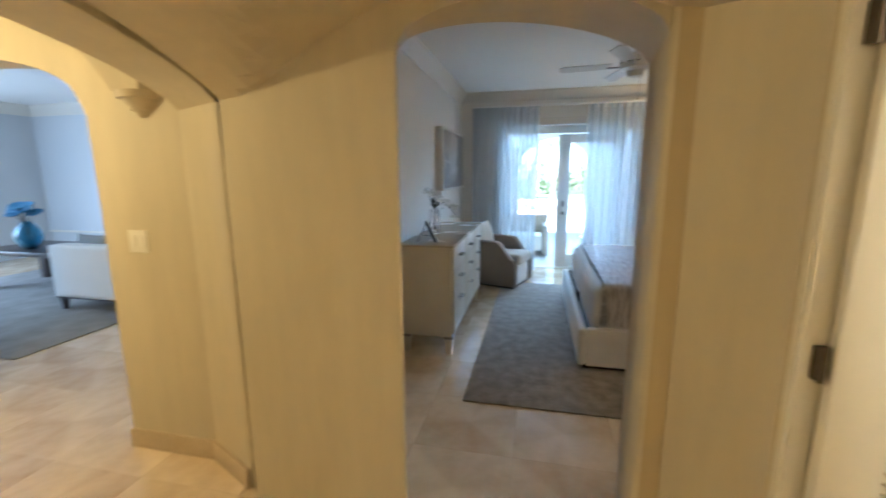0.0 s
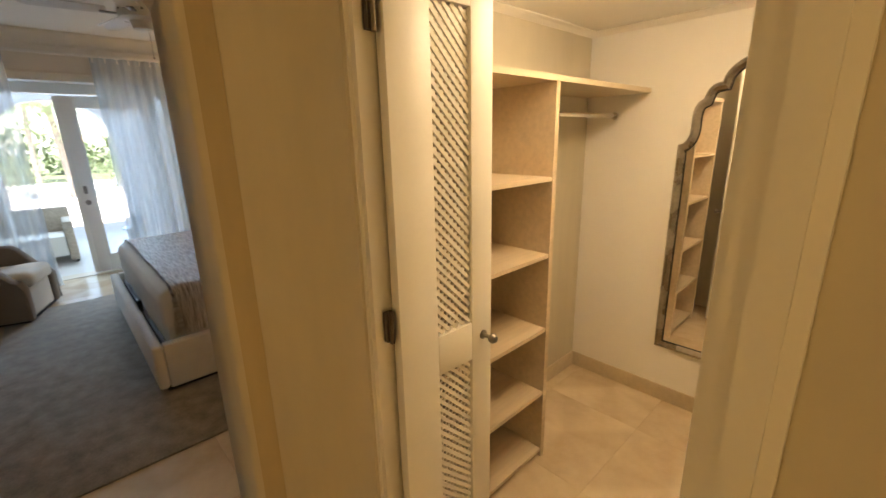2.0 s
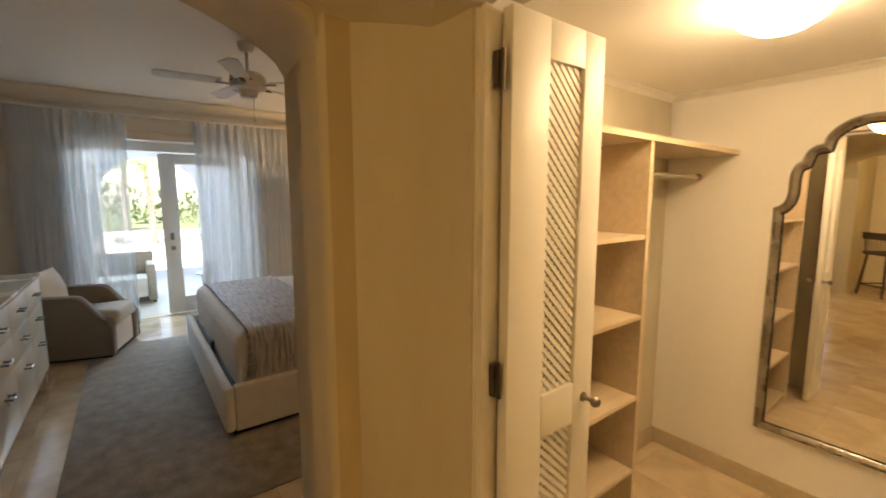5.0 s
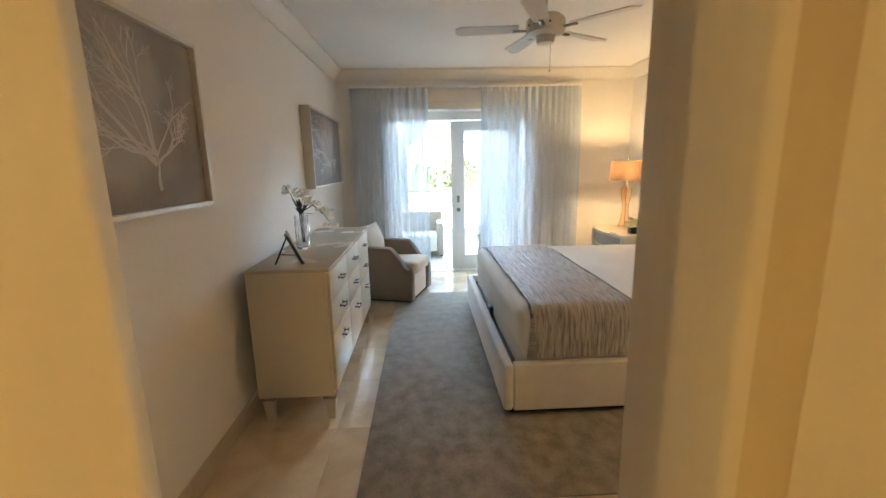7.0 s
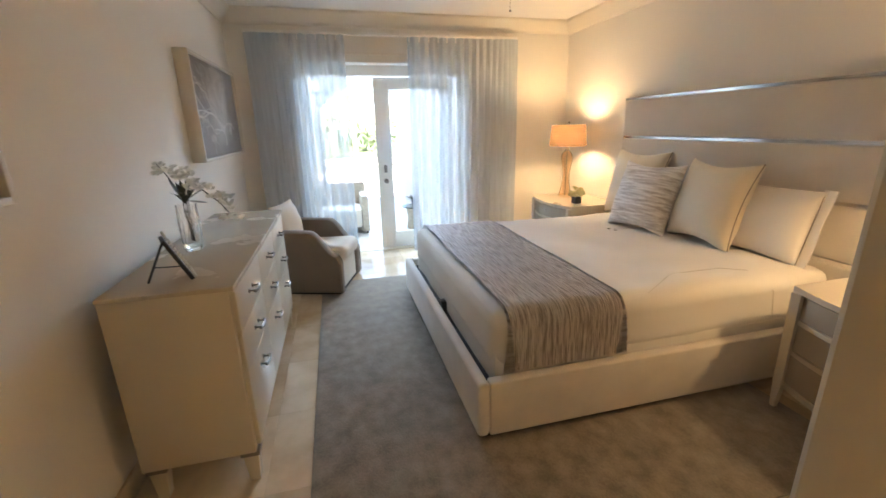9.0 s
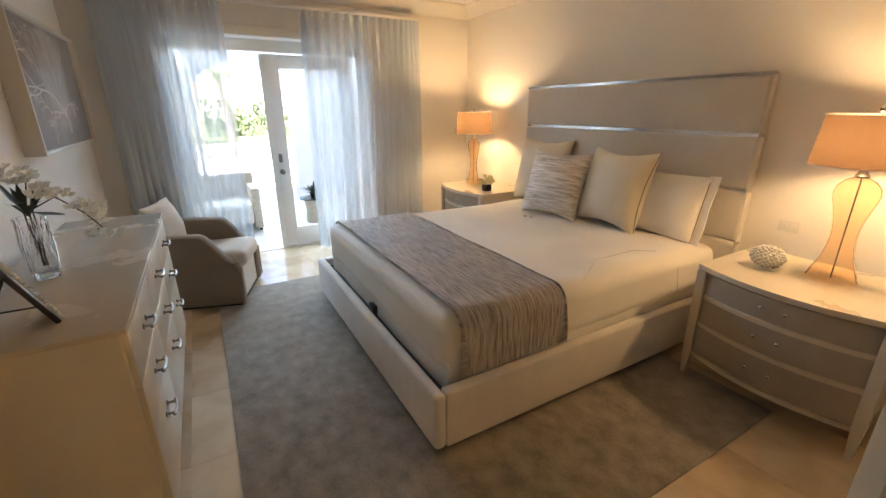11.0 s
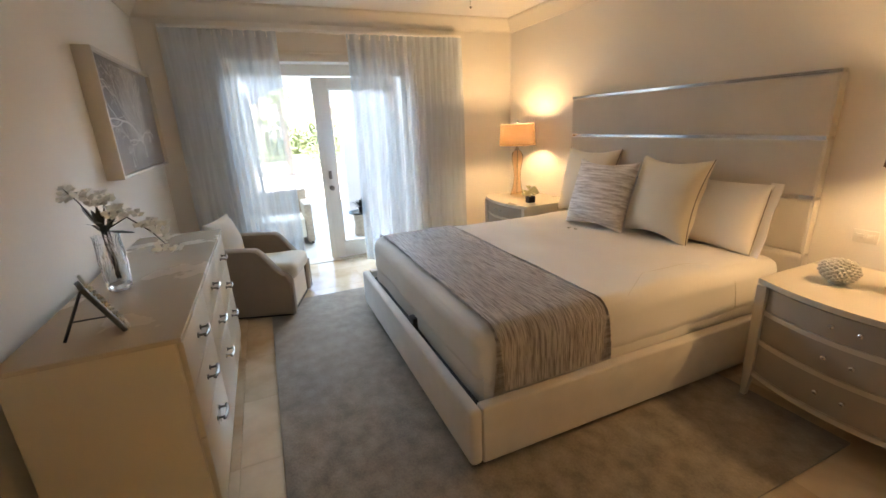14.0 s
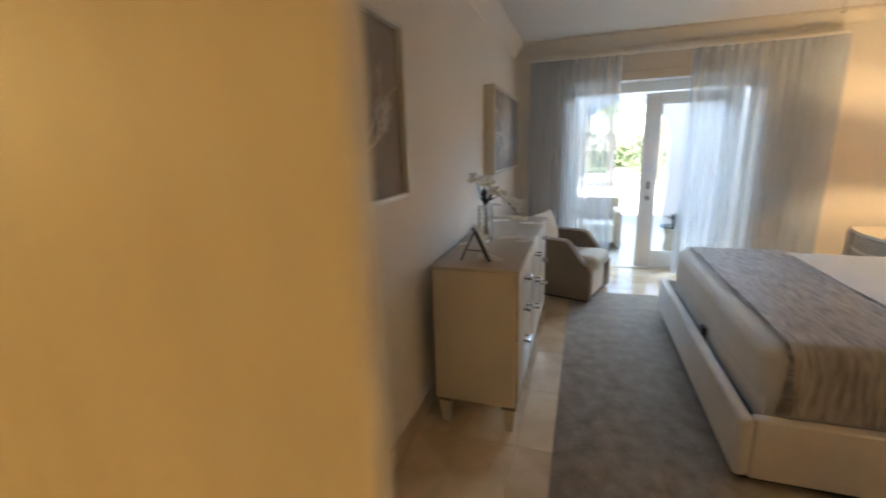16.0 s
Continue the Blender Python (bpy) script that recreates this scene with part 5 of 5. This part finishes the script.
# corbel
corbel = thing("corbel", pose(-0.72, 1.42, 1.90), "stepped plaster corbel carrying the vault", "corbel")
for r0, r1, z0, z1 in ((0.018, 0.040, 0.0, 0.03), (0.052, 0.060, 0.03, 0.052), (0.060, 0.084, 0.052, 0.085), (0.098, 0.104, 0.085, 0.12)):
    bm = B()
    rings = []
    for r, z in ((r0, z0), (r1, z1)):
        rings.append([(r * math.cos(math.pi * k / 14), -r * 1.1 * math.sin(math.pi * k / 14), z) for k in range(15)])
    loft(bm, rings)
    part("step", bm, M_HALL, corbel)
bm = B()
loft(bm, [[(-0.085, -0.09, 0.12), (0.085, -0.09, 0.12), (0.085, 0, 0.12), (-0.085, 0, 0.12)], [(-0.13, -0.14, 0.25), (0.13, -0.14, 0.25), (0.13, 0, 0.25), (-0.13, 0, 0.25)], [(-0.26, -0.30, 0.50), (0.22, -0.30, 0.50), (0.22, 0, 0.50), (-0.26, 0, 0.50)], [(-0.42, -0.55, 0.718), (0.25, -0.55, 0.718), (0.25, 0, 0.718), (-0.42, 0, 0.718)]])
part("pendentive", bm, M_HALL, corbel)

# ---- living room, seen through the arch ----
lrug = B()
box(lrug, -7.2, -3.25, 2.14, 5.4, 0.0, 0.012, 0.004)
tagged(finish("rug", lrug, M_LIVINGRUG, True), "grey living room rug on the stone floor", "rug")
sofa = thing("sofa", pose(-4.42, 3.30, 0.012), "white upholstered sofa on dark tapered legs", "sofa")
bm = soft_block(0, 2.1, 0, 0.20, 0.16, 0.80, 0.03, 0.05, 14)
part("backrest", bm, M_SOFA, sofa)
bm = soft_block(0, 0.18, 0.20, 0.92, 0.16, 0.66, 0.03, 0.05, 10)
part("arm", bm, M_SOFA, sofa)
bm = soft_block(0.18, 2.1, 0.20, 0.92, 0.16, 0.44, 0.03, 0.05, 10)
part("seat", bm, M_SOFA, sofa)
for x in (0.06, 2.02):
    for y in (0.06, 0.86):
        bm = B()
        loft(bm, [[(x + a * 0.022, y + b * 0.022, 0) for a, b in ((-1, -1), (1, -1), (1, 1), (-1, 1))], [(x + a * 0.034, y + b * 0.034, 0.16) for a, b in ((-1, -1), (1, -1), (1, 1), (-1, 1))]])
        part("leg", bm, M_DARKWOOD, sofa, "dark wooden leg", smooth=False)
bm = B()
box(bm, 0.02, 2.08, 0.02, 0.9, 0.145, 0.165)
part("base_rail", bm, M_DARKWOOD, sofa)
cush = thing("cushion", pose(-3.95, 3.52, 0.47, 0, 0, 88), "dark grey cushion against the sofa back", "cushion")
part("cover", pillow(0.55, 0.45, 0.15), M_GREYCUSHION, cush)
tbl = thing("coffee_table", pose(-6.5, 3.75, 0.012), "dark wood low table with thick legs", "table")
bm = B()
box(bm, 0, 1.55, 0, 0.9, 0.52, 0.58, 0.004)
part("tabletop", bm, M_DARKWOOD, tbl)
for x in (0.0, 1.42):
    for y in (0.0, 0.77):
        bm = B()
        box(bm, x, x + 0.13, y, y + 0.13, 0, 0.52, 0.003)
        part("leg", bm, M_DARKWOOD, tbl)
bv = thing("vase", pose(-5.78, 4.0, 0.592), "round blue glass vase with dark blue flowers", "vase")
bm = B()
lathe(bm, [(0.06, 0), (0.10, 0.03), (0.155, 0.13), (0.16, 0.20), (0.13, 0.29), (0.08, 0.35), (0.06, 0.37), (0.07, 0.39), (0.06, 0.388), (0.05, 0.36), (0.12, 0.28), (0.145, 0.19), (0.09, 0.05), (0.04, 0.02)], 32)
part("glass", bm, M_BLUEGLASS, bv)
bm = B()
random.seed(31)
heads = []
for k in range(9):
    a = k * 0.7
    h = (0.08 * (k % 3) * math.cos(a * 3) - 0.18 + 0.04 * k, 0.10 * math.sin(a * 2), 0.50 + 0.05 * (k % 3))
    heads.append(h)
    rod(bm, [(0, 0, 0.1), (h[0] * 0.4, h[1] * 0.4, 0.4), h], 0.004, 5)
part("stem", bm, M_STEM, bv)
for h in heads:
    bm = B()
    lathe(bm, [(0.015, -0.03), (0.07, 0.0), (0.10, 0.02), (0.085, 0.03), (0.03, 0.01)], 14)
    bm.transform(Matrix.Translation(h) @ pose(0, 0, 0, 25, 10, 0))
    part("bloom", bm, M_BLUEFLOWER, bv, "dark blue flower head")
stool = thing("bar_stool", pose(-3.25, 1.02, 0, 0, 0, 40), "dark rattan bar stool with slatted backrest", "stool")
for x in (-0.19, 0.19):
    for y in (-0.19, 0.19):
        bm = B()
        rod(bm, [(x * 1.15, y * 1.15, 0), (x * 0.85, y * 0.85, 0.68)], 0.017, 8)
        part("leg", bm, M_STOOL, stool)
bm = soft_block(-0.21, 0.21, -0.21, 0.21, 0.68, 0.74, 0.02, 0.1, 8)
part("seat", bm, M_STOOL, stool)
for k in range(8):
    bm = B()
    y = -0.18 + 0.36 * k / 7
    rod(bm, [(0.18, y, 0.73), (0.22, y, 1.02)], 0.008, 6)
    part("spindle", bm, M_STOOL, stool)
bm = B()
box(bm, 0.20, 0.235, -0.21, 0.21, 0.94, 1.05, 0.008)
part("top_rail", bm, M_STOOL, stool)
for z in (0.18,):
    bm = B()
    for a, b in (((-0.2, -0.2), (0.2, -0.2)), ((0.2, -0.2), (0.2, 0.2)), ((0.2, 0.2), (-0.2, 0.2)), ((-0.2, 0.2), (-0.2, -0.2))):
        rod(bm, [(a[0] * 1.05, a[1] * 1.05, z), (b[0] * 1.05, b[1] * 1.05, z)], 0.012, 6)
    part("footrest", bm, M_STOOL, stool)

# ---- loggia and garden ----
ott = thing("wicker_armchair", pose(0.56, 7.86, -0.004), "pale wicker outdoor armchair on the loggia", "armchair")
for a in ((0, 0.11, 0, 0.62, 0.03, 0.60), (0.79, 0.90, 0, 0.62, 0.03, 0.60)):
    bm = B()
    box(bm, *a, 0.02)
    part("arm", bm, M_WICKER, ott)
bm = B()
box(bm, 0.0, 0.90, 0.62, 0.74, 0.03, 0.75, 0.02)
part("backrest", bm, M_WICKER, ott)
bm = soft_block(0.11, 0.79, 0.0, 0.62, 0.10, 0.40, 0.03, 0.1, 6)
part("seat", bm, M_CREAMCLOTH, ott)
for x in (0.04, 0.86):
    for y in (0.04, 0.7):
        bm = B()
        box(bm, x - 0.02, x + 0.02, y - 0.02, y + 0.02, 0, 0.04)
        part("foot", bm, M_BLACK, ott)
st = thing("side_table", pose(2.22, 8.0, -0.004), "small pale wood block side table on the loggia", "table")
bm = B()
lathe(bm, [(0.13, 0.0), (0.14, 0.04), (0.12, 0.18), (0.14, 0.33), (0.145, 0.36)], 10)
part("block", bm, M_WICKER, st)
bm = B()
lathe(bm, [(0.20, 0.36), (0.20, 0.375)], 32)
part("glass_top", bm, M_BLUEGLASS, st)
pl = thing("potted_plant", pose(2.24, 8.0, 0.371), "dark-leaved potted plant on the side table", "plant")
bm = B()
lathe(bm, [(0.05, 0), (0.07, 0.08), (0.065, 0.08), (0.045, 0.01)], 16)
part("pot", bm, M_BLACK, pl)


def leaf_blade(bm, base, d, length, width, droop):
    p, d = Vector(base), Vector(d).normalized()
    side = d.cross(Vector((0, 0, 1)))
    side = side.normalized() if side.length > 0.01 else Vector((1, 0, 0))
    rows_ = []
    n = 5
    for k in range(n + 1):
        u = k / n
        w = width * math.sin(math.pi * (0.08 + 0.92 * u)) * 0.5 + 0.0005
        q = p + d * length * u + Vector((0, 0, -droop * u * u))
        rows_.append((bm.verts.new(q + side * w), bm.verts.new(q - side * w)))
    for a, b in zip(rows_, rows_[1:]):
        bm.faces.new((a[0], a[1], b[1], b[0]))


bm = B()
random.seed(21)
for k in range(38):
    a = random.uniform(0, 6.28)
    leaf_blade(bm, (0.02 * math.cos(a), 0.02 * math.sin(a), 0.07), (math.cos(a), math.sin(a), random.uniform(0.4, 1.8)), random.uniform(0.14, 0.26), 0.045, 0.05)
part("foliage", bm, M_LEAF, pl, "dark green leaves", smooth=False)


def palm(x, y, height, fronds, length, seed, label):
    pm = thing("palm_tree", pose(x, y, -0.13), label, "palm tree", "palms in the garden")
    random.seed(seed)
    bm = B()
    lean = random.uniform(-0.3, 0.3)
    rod(bm, [(lean * (k / 6) ** 2, 0, height * k / 6) for k in range(7)], 0.13, 10, 0.65)
    part("trunk", bm, M_TRUNK, pm)
    bm = B()
    for f in range(fronds):
        a = 2 * math.pi * f / fronds + random.uniform(-0.3, 0.3)
        up = random.uniform(0.1, 1.3)
        L = length * random.uniform(0.8, 1.1)
        d = Vector((math.cos(a), math.sin(a), up)).normalized()
        side = d.cross(Vector((0, 0, 1))).normalized()
        for k in range(26):
            u = (k + 2) / 28
            c = Vector((lean, 0, height)) + d * L * u + Vector((0, 0, -0.75 * L * u * u))
            for s in (-1, 1):
                dd = (d * 0.6 + side * s + Vector((0, 0, -0.4 - 0.5 * random.random()))).normalized()
                leaf_blade(bm, c, dd, L * 0.34 * (1 - 0.55 * abs(u - 0.4)), 0.035, 0.08)
    part("crown", bm, M_PALM, pm, smooth=False)


palm(1.9, 19.0, 3.0, 12, 2.0, 51, "green palm with arching fronds in the sunlit garden")
palm(4.2, 23.0, 4.2, 13, 2.3, 52, "tall green palm in the sunlit garden")
palm(-1.8, 22.0, 3.6, 12, 2.2, 53, "green palm with drooping fronds beyond the loggia")
palm(1.0, 28.0, 4.6, 13, 2.4, 54, "tall green palm far across the lawn")


def shrub(x, y, r, h, seed):
    sb = thing("shrub", pose(x, y, -0.13), "dense green garden shrub in sunlight", "shrub", "garden shrubs")
    random.seed(seed)
    bm = B()
    for k in range(900):
        d = Vector((random.gauss(0, 1), random.gauss(0, 1), abs(random.gauss(0, 0.9)))).normalized()
        k2 = random.uniform(0.55, 1.0) * (1 + 0.25 * noise.noise(d * 3 + Vector((seed, 0, 0))))
        leaf_blade(bm, (d.x * r * k2, d.y * r * k2, d.z * h * k2 + 0.1), d + Vector((random.uniform(-.6, .6), random.uniform(-.6, .6), random.uniform(-.3, .6))), random.uniform(0.16, 0.30), 0.045, 0.05)
    part("foliage", bm, M_PALM, sb, smooth=False)
    bm = B()
    for k in range(5):
        a = k * 1.26
        rod(bm, [(0, 0, 0), (0.4 * r * math.cos(a), 0.4 * r * math.sin(a), 0.6 * h)], 0.03, 6, 0.4)
    part("stem", bm, M_TRUNK, sb)


for k, (x, y, r, h) in enumerate(((3.6, 21.0, 1.3, 1.2), (0.0, 22.5, 1.5, 1.2), (-3.0, 21.5, 1.5, 1.3), (6.0, 22.0, 1.6, 1.5))):
    shrub(x, y, r, h, 70 + k)

# hedge row that closes the garden far off
bm = B()
random.seed(90)
for k in range(9000):
    x, z = random.uniform(-32, 36), random.uniform(0, 1) ** 1.3
    top = 2.6 + 1.2 * noise.noise((x * 0.35, 0.3, 0.1)) + 0.6 * noise.noise((x * 1.6, 2.0, 0))
    d = (random.uniform(-1, 1), random.uniform(-1, -0.1), random.uniform(-0.3, 1))
    leaf_blade(bm, (x, 36 + random.uniform(-0.8, 0.8), z * top - 0.1), d, random.uniform(0.4, 0.8), 0.2, 0.1)
tagged(finish("far_hedge", bm, M_PALM), "distant green garden hedge", "hedge", kind="stuff")


# ---- stone tiles ----
def tiles(x0, x1, y0, y1, size, owner, mat, z, name="tile", skip=None):
    me = None
    nx, ny = round((x1 - x0) / size), round((y1 - y0) / size)
    sx, sy = (x1 - x0) / nx, (y1 - y0) / ny
    bm = B()
    box(bm, -sx / 2 + 0.0004, sx / 2 - 0.0004, -sy / 2 + 0.0004, sy / 2 - 0.0004, -0.008, 0.0, 0.0003, 1)
    first_ = finish(name, bm, mat)
    me = first_.data
    used = False
    for i in range(nx):
        for j in range(ny):
            x, y = x0 + (i + 0.5) * sx, y0 + (j + 0.5) * sy
            if skip and skip(x, y):
                continue
            ob = new(name, me) if used else first_
            used = True
            ob.location = (x, y, z)
            ob.rotation_euler = (0, 0, random.choice((0, 1, 2, 3)) * math.pi / 2) if abs(sx - sy) < 1e-6 else (0, 0, random.choice((0, 1)) * math.pi)
            ob.parent = owner


floor_ob = bpy.data.objects["floor"]
patio_ob = bpy.data.objects["patio"]
random.seed(77)
tiles(XL, XR, 1.2, 7.02, 0.59, floor_ob, M_TILE, 0.0, skip=lambda x, y: 1.3 < x < 3.2 and 2.8 < y < 5.3)
tiles(-4.5, XR, -1.6, 1.2, 0.6, floor_ob, M_TILE, 0.0)
tiles(-8.8, XL - 0.16, 1.2, 6.3, 0.62, floor_ob, M_TILE, 0.0)
tiles(-1.5, 6.5, 7.02, 10.2, 0.66, patio_ob, M_PATIO, -0.004)
